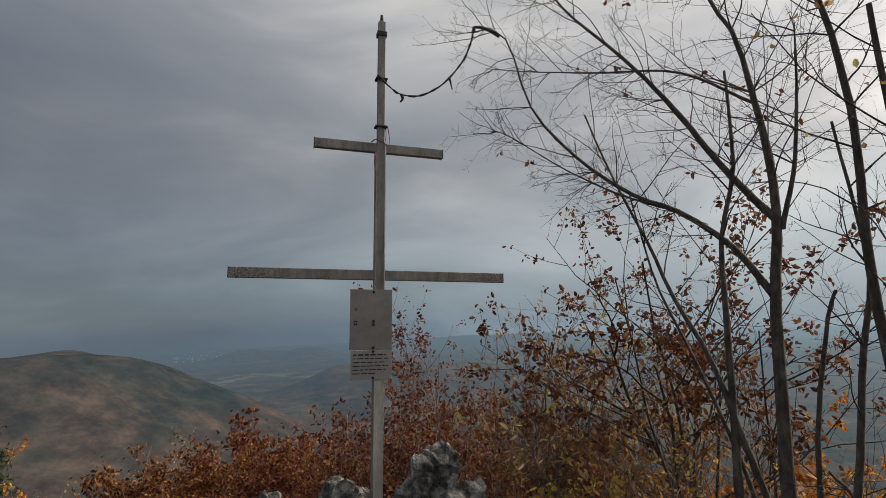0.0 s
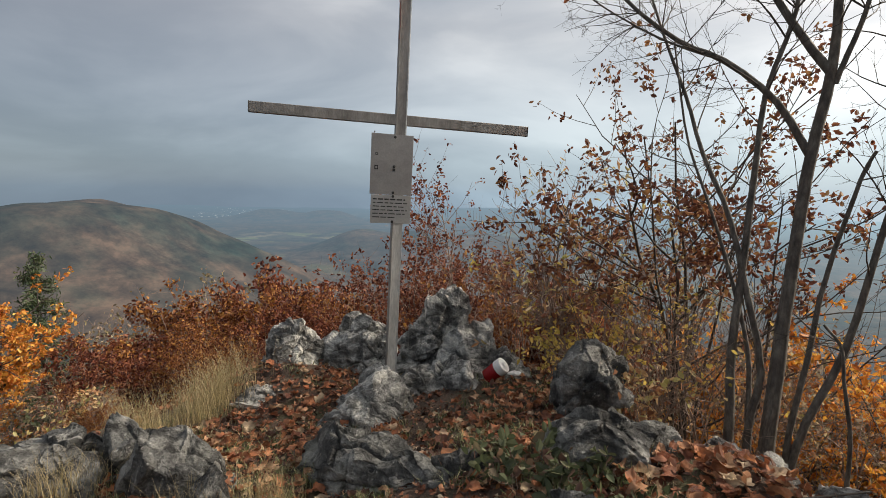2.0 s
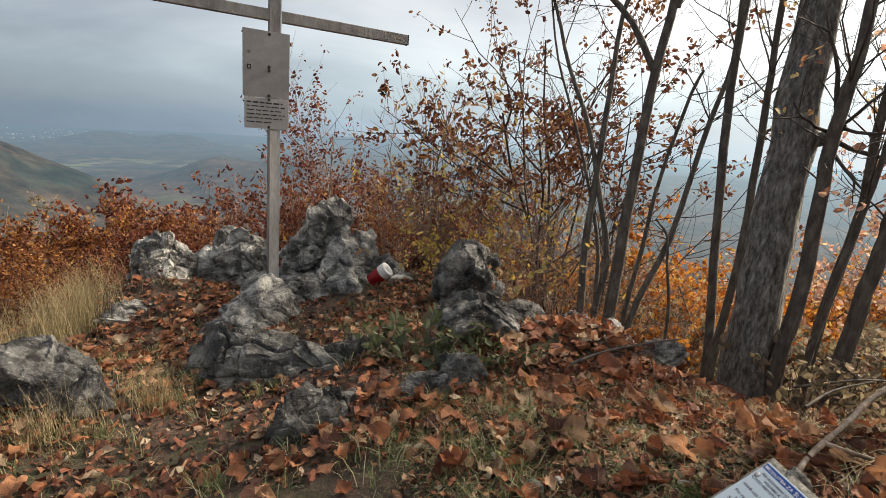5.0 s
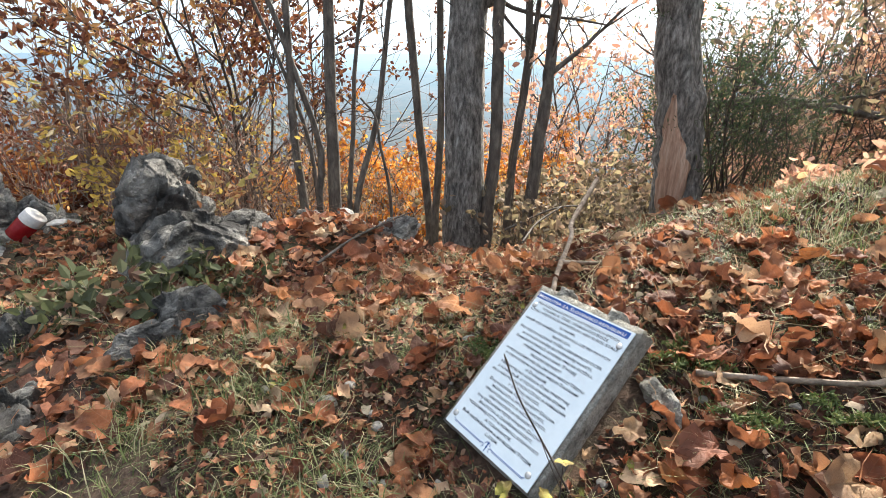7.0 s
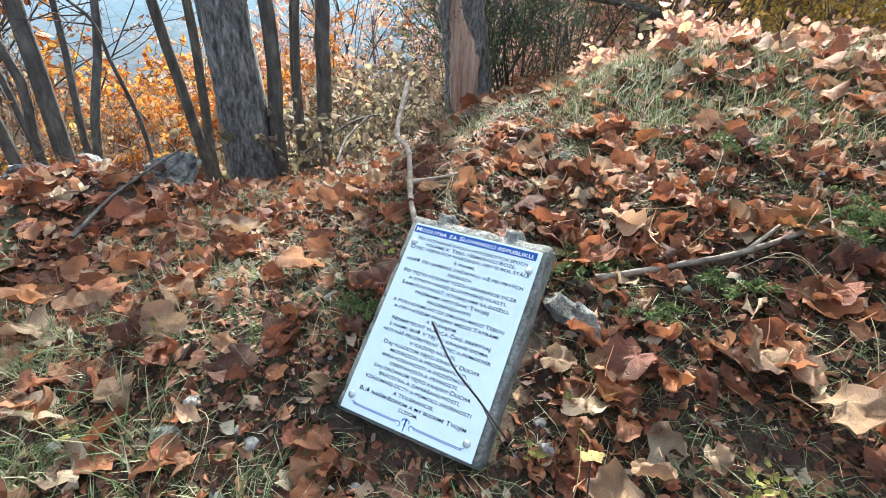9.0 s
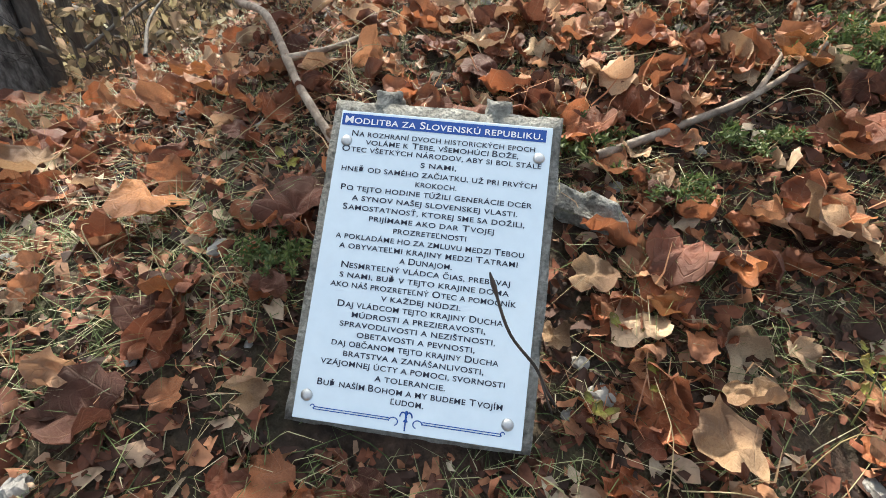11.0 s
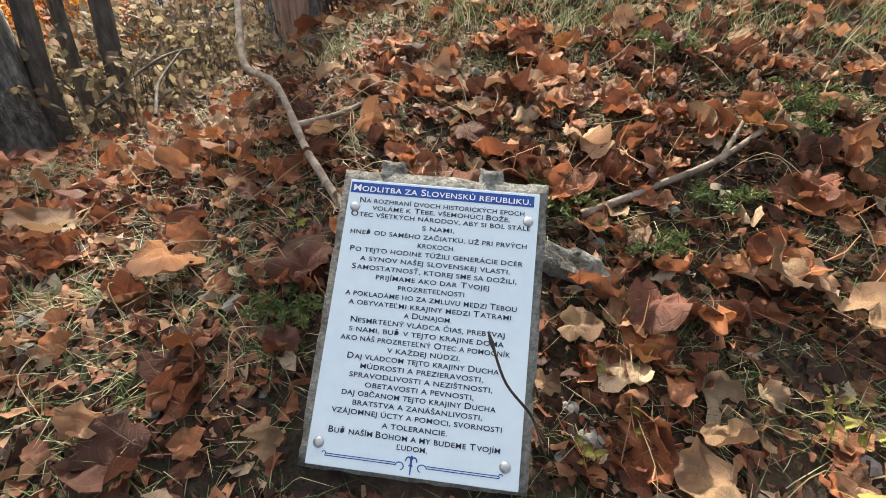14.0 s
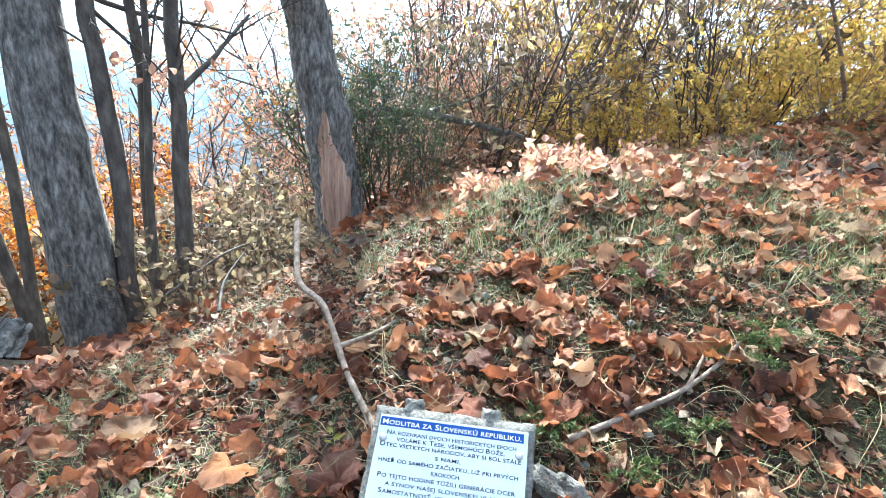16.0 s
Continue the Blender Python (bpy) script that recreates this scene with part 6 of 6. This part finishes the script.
def strew():
    rng = np.random.default_rng(77)
    # drifts of whole leaves on the summit
    x, y = patches(5400, rng, 0.2, 6.5, -2.4, 3.3, 2.4, 31, 0.22)
    out = ~((x > 0.7) & (x < 2.6) & (y > 0.0) & (y < 2.6))
    x, y = x[out], y[out]
    litter("leaf_litter", x, y, 0.030 + 0.048 * rng.random(len(x)) ** 1.5, 0.6, 0.06, M_LITTER, "drifts of large curled rust-brown dry leaves", rng, SHAPES_FAR)
    x, y = patches(620, rng, 0.7, 2.6, 0.0, 2.6, 2.4, 31, 0.25)
    litter("leaf_litter", x, y, 0.024 + 0.044 * rng.random(len(x)) ** 1.6, 0.6, 0.035, M_LITTER, "overlapping curled rust-brown leaves round the plaque", rng)
    x, y = patches(2900, rng, -3.3, 1.8, 1.9, 5.6, 2.6, 35, -0.15)
    litter("leaf_litter", x, y, 0.026 + 0.034 * rng.random(len(x)), 0.45, 0.04, M_LITTER, "dry leaves scattered between the summit rocks", rng, SHAPES_FAR)
    x, y = patches(900, rng, -2.4, 1.0, -1.5, 2.0, 2.2, 31, -0.1)
    litter("leaf_litter", x, y, 0.028 + 0.034 * rng.random(len(x)), 0.4, 0.04, M_LITTER, "dry leaves scattered over trodden ground", rng, SHAPES_FAR)
    x, y = patches(330, rng, 2.5, 3.7, -0.1, 1.5, 2.6, 36, -0.3)
    litter("leaf_litter", x, y, 0.028 + 0.040 * rng.random(len(x)) ** 1.4, 0.5, 0.05, M_LITTER, "curled dry leaves on the grassy crest", rng, SHAPES_FAR)
    # broken pieces beneath them
    tiny = []
    for s in range(12):
        r = np.random.default_rng(300 + s)
        k = 7
        th = np.arange(k) * 2 * math.pi / k
        rad = 0.45 + 0.7 * r.random(k)
        v = np.vstack([[0, 0, 0.15 * r.standard_normal()], np.stack([np.cos(th) * rad * 1.3, np.sin(th) * rad * 0.7, 0.35 * r.standard_normal(k) + 0.3 * np.abs(np.sin(th)) * r.uniform(-1, 1)], 1)])
        tiny.append((v, np.array([(0, 1 + i, 1 + (i + 1) % k) for i in range(k)]), v[:, :2]))
    x, y = patches(42000, rng, 0.5, 3.0, -0.6, 2.8, 3.0, 33, -0.9, -0.01)
    litter("leaf_crumbs", x, y, 0.005 + 0.017 * rng.random(len(x)) ** 2.2, 0.7, 0.018, M_CRUMB, "broken brown leaf pieces and crumbs on the soil", rng, tiny)
    x, y = patches(9000, rng, -2.2, 1.6, 1.8, 5.2, 3.0, 33, -0.7)
    litter("leaf_crumbs", x, y, 0.010 + 0.024 * rng.random(len(x)) ** 2, 0.6, 0.02, M_CRUMB, "broken brown leaf pieces among the rocks", rng, tiny)
    x, y = patches(3500, rng, 2.6, 6.5, -2.6, 2.4, 3.0, 33, -0.4)
    litter("leaf_crumbs", x, y, 0.016 + 0.03 * rng.random(len(x)), 0.6, 0.03, M_CRUMB, "broken leaf pieces on the rising slope", rng, tiny)
    # the leaves lying nearest, one by one
    meshes = [raw_mesh("fallen_leaf", v, t, [M_LEAF], True, uv=u) for v, t, u in SHAPES]
    x, y = patches(420, rng, 0.80, 2.6, 0.0, 2.35, 2.4, 31, 0.2)
    for a, b in list(zip(x, y))[:285]:
        ob = new("fallen_leaf", meshes[rng.integers(0, len(meshes))])
        s = 0.028 + 0.046 * rng.random() ** 1.4
        ob.matrix_world = Matrix.Translation((a, b, float(ground_z(a, b)) + 0.012 + 0.022 * rng.random())) @ Euler((0.45 * rng.standard_normal(), 0.45 * rng.standard_normal(), rng.random() * 6.28)).to_matrix().to_4x4() @ Matrix.Scale(s, 4)
        tagged(ob, "curled dry rust-brown leaf lying on the ground", "leaf", "fallen leaves")
    # those that stand out, each where it lies
    rust, tan, orange = M_LEAF, M_LEAF_TAN, M_LEAF_ORANGE
    for k, (a, b, c, s, mt, label) in enumerate((
            (1.44, 1.70, 0.36, 0.066, orange, "broad orange-brown leaf lying in the grass"), (1.37, 1.74, 0.33, 0.055, rust, "folded rust-brown leaf lying in the grass"),
            (1.81, 1.76, 0.385, 0.070, orange, "large orange-brown leaf in a drift behind the plaque"), (1.87, 1.85, 0.38, 0.066, orange, "large orange-brown leaf in a drift behind the plaque"), (1.75, 1.87, 0.36, 0.060, rust, "rust-brown leaf in a drift behind the plaque"),
            (1.51, 2.00, 0.33, 0.074, tan, "crumpled pale tan leaf on the drift"), (1.23, 1.95, 0.25, 0.066, tan, "long pale tan leaf lying flat"), (1.284, 1.579, 0.29, 0.046, orange, "orange-brown leaf standing on edge"),
            (1.174, 1.407, 0.31, 0.044, tan, "pointed tan leaf standing before the plaque"), (1.63, 1.20, 0.49, 0.052, rust, "rolled brown leaf behind the plaque's top edge"), (1.99, 0.89, 0.52, 0.066, orange, "orange-brown leaf with raised edges"),
            (1.90, 0.62, 0.58, 0.078, orange, "broad bright orange leaf propped on a dead branch"), (1.89, 0.73, 0.57, 0.060, tan, "pale tan leaf beside a dead branch"), (1.56, 0.65, 0.47, 0.068, tan, "broad tan leaf with raised edges"),
            (1.50, 0.50, 0.455, 0.085, tan, "broad yellowed tan leaf lying on the litter"), (1.40, 0.864, 0.345, 0.050, orange, "orange leaf standing beside the plaque"), (1.44, 0.77, 0.42, 0.056, orange, "orange-brown leaf folded along its midrib"),
            (1.28, 0.764, 0.35, 0.050, tan, "pale tan cupped leaf beside the plaque"), (1.20, 0.81, 0.34, 0.066, tan, "broad tan leaf lying flat on the litter"), (1.323, 1.02, 0.345, 0.036, tan, "small tan curled leaf beside the plaque block"),
            (1.40, 0.985, 0.40, 0.046, tan, "long tan curled leaf lying against a grey stone"), (0.855, 1.87, 0.23, 0.072, orange, "broad orange-brown leaf lying on dark litter"), (0.96, 1.78, 0.22, 0.055, tan, "pale tan leaf on dark litter"),
            (2.26, 1.20, 0.55, 0.070, orange, "large orange-brown leaf on the rise"), (2.21, 1.02, 0.565, 0.066, orange, "large orange-brown leaf on the rise"), (2.34, 0.84, 0.58, 0.064, rust, "rust-brown leaf on the rise"), (2.02, 1.25, 0.49, 0.062, rust, "curled rust-brown leaf behind the plaque"), (2.35, 1.48, 0.52, 0.074, orange, "large orange leaf on the edge of the rise"),
            (1.07, 1.30, 0.24, 0.045, rust, "curled brown leaf caught under the plaque edge"), (1.09, 1.14, 0.24, 0.040, rust, "curled brown leaf caught under the plaque edge"), (1.06, 1.04, 0.24, 0.045, rust, "curled brown leaf caught under the plaque edge"), (1.02, 1.22, 0.22, 0.050, rust, "dark curled leaf before the plaque"),
            (1.05, 2.35, 0.25, 0.075, orange, "broad orange leaf between stones"), (0.62, 2.62, 0.15, 0.060, orange, "orange leaf by the bramble"))):
        v, t, u = SHAPES[(k * 7 + 1) % 30]
        ob = new("fallen_leaf", raw_mesh("fallen_leaf", v * (1, 1, 0.8), t, [mt], True, uv=u))
        g = float(ground_z(a, b))
        up = 0.75 if "standing" in label else 0.28
        ob.matrix_world = Matrix.Translation((a, b, min(max(c - 0.015, g + 0.02), g + 0.07))) @ Euler((up * rng.standard_normal(), -up * abs(rng.standard_normal()), rng.random() * 6.28)).to_matrix().to_4x4() @ Matrix.Scale(s, 4)
        tagged(ob, label, "leaf", "fallen leaves")


def sprigs():
    """Small living plants, a stone and straw round the plaque."""
    rng = np.random.default_rng(123)
    z = lambda x, y: float(ground_z(x, y))
    ob = rock((1.53, 1.0, z(1.53, 1.0) + 0.01), (0.028, 0.085, 0.035), -28, 91, "long grey stone lying beside the plaque block", 5, 0.4, mt=M_CONCRETE)
    tagged(ob, category="stone", group="stone chips")
    for x, y, s in ((1.276, 0.94, 0.024), (1.13, 0.80, 0.03), (1.22, 0.60, 0.02), (0.98, 0.86, 0.026), (1.02, 1.62, 0.022), (1.3, 0.55, 0.024), (1.40, 1.56, 0.022), (0.95, 1.62, 0.03)):
        ob = rock((x, y, z(x, y) + 0.008), (s, s * 0.7, s * 0.6), x * 900, int(x * 100), "pale angular limestone chip lying among the leaves", 3, 0.6, mt=M_PALE_STONE)
        ob.name = "stone_chip"
        tagged(ob, category="stone", group="stone chips")
    for x, y, h, n in ((1.23, 0.95, 0.07, 5), (1.28, 0.87, 0.06, 4), (1.34, 0.92, 0.05, 4), (1.30, 0.605, 0.12, 5), (1.30, 0.555, 0.09, 4), (1.36, 0.58, 0.07, 4), (1.05, 0.70, 0.08, 5), (1.56, 1.50, 0.05, 4), (0.85, 1.75, 0.06, 5), (1.10, 1.85, 0.05, 4)):
        thing = empty("green_seedling", (x, y, z(x, y) - 0.01), "small yellow-green seedling growing through the litter", "seedling", "seedlings")
        t = Tubes()
        t.add(curve_points([(0, 0, 0), (0.1 * h, 0.05 * h, 0.5 * h), (0.15 * h, 0.2 * h, h)], 6), np.linspace(0.0014, 0.0008, 6), 5)
        t.object("stalk", M_GRASS, thing)
        for k in range(n):
            v, tri, u = SHAPES[(k * 3) % len(SHAPES)]
            lf = mesh_part("leaf", v * (1, 0.6, 0.5), tri, M_LEAF_LIME, thing, uv=u)
            f = 0.45 + 0.55 * k / n
            lf.matrix_local = Matrix.Translation((0.15 * h * f, 0.2 * h * f * f, h * f)) @ Matrix.Rotation(k * 2.4, 4, "Z") @ Matrix.Rotation(-0.5, 4, "Y") @ Matrix.Translation((0.018, 0, 0)) @ Matrix.Scale(0.013 + 0.006 * rng.random(), 4)
    base = np.array((0.99, 0.815, z(0.99, 0.815) - 0.01))
    thing = empty("green_seedling", base, "slender seedling with three round lime leaves", "seedling", "seedlings")
    t = Tubes()
    tops = np.array([(0.924, 0.863, 0.617), (0.957, 0.816, 0.629), (1.029, 0.853, 0.618)])
    for k, p in enumerate(tops - base):
        t.add(curve_points([(0.004 * k, 0, 0), (p[0] * 0.25, p[1] * 0.3, p[2] * 0.55), p], 9), np.linspace(0.0022, 0.0009, 9), 5)
    t.object("stalk", M_TWIG, thing)
    for k, p in enumerate(tops - base):
        v, tri, u = SHAPES[(k * 5 + 2) % 30]
        lf = mesh_part("leaf", v * (1, 0.85, 0.4), tri, M_LEAF_LIME, thing, uv=u)
        lf.matrix_local = Matrix.Translation(p) @ Matrix.Rotation(k * 2.0, 4, "Z") @ Matrix.Rotation(-0.5, 4, "Y") @ Matrix.Scale(0.018, 4)
    for x, y, n, h in ((1.67, 1.02, 9, 0.10), (1.71, 0.72, 8, 0.09), (1.40, 1.46, 9, 0.08), (2.0, 0.46, 8, 0.12), (1.60, 0.86, 7, 0.08), (2.2, 0.75, 8, 0.10), (1.95, 0.55, 11, 0.11)):
        thing = empty("moss_fern", (x, y, z(x, y) - 0.01), "feathery fresh green herb sprig between the leaves", "herb", "green sprigs")
        for k in range(n):
            a, b = rng.random() * 6.28, 0.5 + 0.6 * rng.random()
            ln = curve_points([(0, 0, 0), (0.45 * h * b * math.cos(a), 0.45 * h * b * math.sin(a), 0.5 * h), (h * b * math.cos(a), h * b * math.sin(a), 0.55 * h)], 12)
            c = np.repeat(ln[3:], 7, 0) + rng.standard_normal((63, 3)) * 0.003
            v, f = leaf_blades(c, 0.013, 0.0, 0.3)
            mesh_part("frond", v, f, M_HERB, thing, smooth=False)
    t = Tubes()
    for k in range(150):
        x, y = rng.uniform(0.8, 2.4), rng.uniform(0.1, 2.1)
        if not plate_clear(x, y, 0.04):
            continue
        a, L = rng.random() * 6.28, rng.uniform(0.08, 0.26)
        d = np.array((math.cos(a), math.sin(a))) * L
        m = np.array((-d[1], d[0])) * rng.uniform(-0.25, 0.25)
        pts = [(x, y), (x + d[0] * 0.5 + m[0], y + d[1] * 0.5 + m[1]), (x + d[0], y + d[1])]
        if not plate_clear(*pts[1], 0.02) or not plate_clear(*pts[2], 0.02):
            continue
        t.add(curve_points([(px, py, z(px, py) + hh) for (px, py), hh in zip(pts, (0.01, rng.uniform(0.03, 0.07), rng.uniform(0.015, 0.05)))], 9), np.linspace(0.0011, 0.0006, 9), 4)
    tagged(t.object("straw_strands", M_STRAW), "long thin bent straws lying over the leaves", "grass", kind="stuff")
    t = Tubes()
    t.add(curve_points([(2.16, 0.30, 0.48), (2.13, 0.32, 0.55), (2.11, 0.34, 0.64)], 8), np.linspace(0.016, 0.009, 8), 8, 0.15)
    tagged(t.object("snag_stub", M_TWIG), "dark broken snag stub standing in the grass", "stub")


def blades(name, x, y, height, width, mt, label, rng, bend=0.6):
    n = len(x)
    z = ground_z(x, y) - 0.01
    a = rng.random(n) * 6.283
    dx, dy = np.cos(a), np.sin(a)
    h = height * (0.5 + 0.8 * rng.random(n))
    b = bend * (0.3 + rng.random(n)) * h
    rows = []
    for f, w in ((0.0, 1.0), (0.55, 0.75), (1.0, 0.12)):
        cx, cy, cz = x + dx * b * f * f, y + dy * b * f * f, z + h * f * (1 - 0.25 * f * bend)
        for s in (-1, 1):
            rows.append(np.stack([cx - dy * s * w * width * 0.5, cy + dx * s * w * width * 0.5, cz], 1))
    v = np.stack(rows, 1).reshape(-1, 3)
    i = np.arange(n)[:, None] * 6
    f = np.stack([i + np.array([[0, 1, 3, 2]]), i + np.array([[2, 3, 5, 4]])], 1).reshape(-1, 4)
    return tagged(mesh_part(name, v, f, mt, smooth=False), label, "grass", kind="stuff")


def tufts(n, per, rng, box, f, seed, keep, around):
    x, y = patches(n, rng, *box, f, seed, keep)
    return np.repeat(x, per) + rng.standard_normal(len(x) * per) * around, np.repeat(y, per) + rng.standard_normal(len(y) * per) * around


def grass():
    rng = np.random.default_rng(99)
    x, y = tufts(2300, 24, rng, (0.4, 3.4, -1.3, 2.5), 1.9, 41, -0.1, 0.03)
    blades("grass", x, y, 0.060, 0.0019, M_GRASS, "short mixed green and straw grass between leaves", rng, 1.4)
    x, y = patches(13000, rng, 0.6, 3.0, -0.6, 2.5, 1.9, 41, -0.6, 0.0)
    blades("dry_straw", x, y, 0.026, 0.0013, M_STRAW, "thin dry grass stalks lying over the litter", rng, 4.5)
    x, y = tufts(2600, 22, rng, (2.3, 6.8, -3.4, 1.9), 1.9, 41, -0.25, 0.05)
    blades("grass", x, y, 0.10, 0.003, M_GRASS, "grass on the rising slope", rng, 0.8)
    x, y = tufts(420, 26, rng, (-2.6, 1.2, 0.9, 5.2), 1.9, 42, 0.1, 0.04)
    blades("grass", x, y, 0.09, 0.004, M_GRASS, "short grass between the summit rocks", rng, 0.8)
    for cx, cy, sp, n, h in ((-2.45, 3.35, 0.10, 240, 0.42), (-2.28, 3.75, 0.13, 220, 0.40), (-2.35, 4.15, 0.14, 240, 0.44), (-2.6, 4.3, 0.15, 160, 0.34), (-1.62, 5.65, 0.08, 130, 0.55), (-0.95, 2.75, 0.09, 160, 0.24), (-1.2, 2.35, 0.10, 140, 0.24), (-2.1, 2.45, 0.12, 200, 0.28), (3.9, 1.75, 0.16, 40, 0.30), (-0.35, 4.95, 0.05, 60, 0.2)):
        bx, by = cx + sp * rng.standard_normal(n * 2), cy + sp * rng.standard_normal(n * 2)
        blades("grass_tuft", bx, by, h, 0.0022, M_STRAW, "tuft of long dry straw-coloured grass", rng, 0.5)


# the roofs carry the same painted haze glow as the hills
M_TOWN = distance_material("pale_roofs_painted_haze", [(0.3, (0.5, 0.48, 0.46)), (0.7, (0.8, 0.78, 0.75))], [(0.0, (0.6, 0.58, 0.55)), (1.0, (0.8, 0.78, 0.75))], HAZE_TINT)


def town():
    """Pale roofs far down in the valley."""
    r = random.Random(8)
    vs, fs = [], []
    for _ in range(130):
        az = radians(r.uniform(-41, -31))
        d = r.uniform(3300, 4300)
        x, y = d * math.sin(az), d * math.cos(az)
        z = float(ground_z(x, y))
        w, l, h = r.uniform(3, 12), r.uniform(2.5, 6), r.uniform(1.5, 3.5)
        o = len(vs)
        vs += [(x + sx * w, y + sy * l, z + h * k) for k in (0, 1) for sx, sy in ((-1, -1), (1, -1), (1, 1), (-1, 1))]
        fs += [(o, o + 1, o + 5, o + 4), (o + 1, o + 2, o + 6, o + 5), (o + 2, o + 3, o + 7, o + 6), (o + 3, o, o + 4, o + 7), (o + 4, o + 5, o + 6, o + 7)]
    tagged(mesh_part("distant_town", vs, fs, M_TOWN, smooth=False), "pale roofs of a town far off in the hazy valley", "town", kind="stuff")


cross()
plate()
garland()
candle()
rocks()
trees()
near_shrubs()
slope_shrubs()
far_woods()
sticks()
town()
strew()
grass()
sprigs()
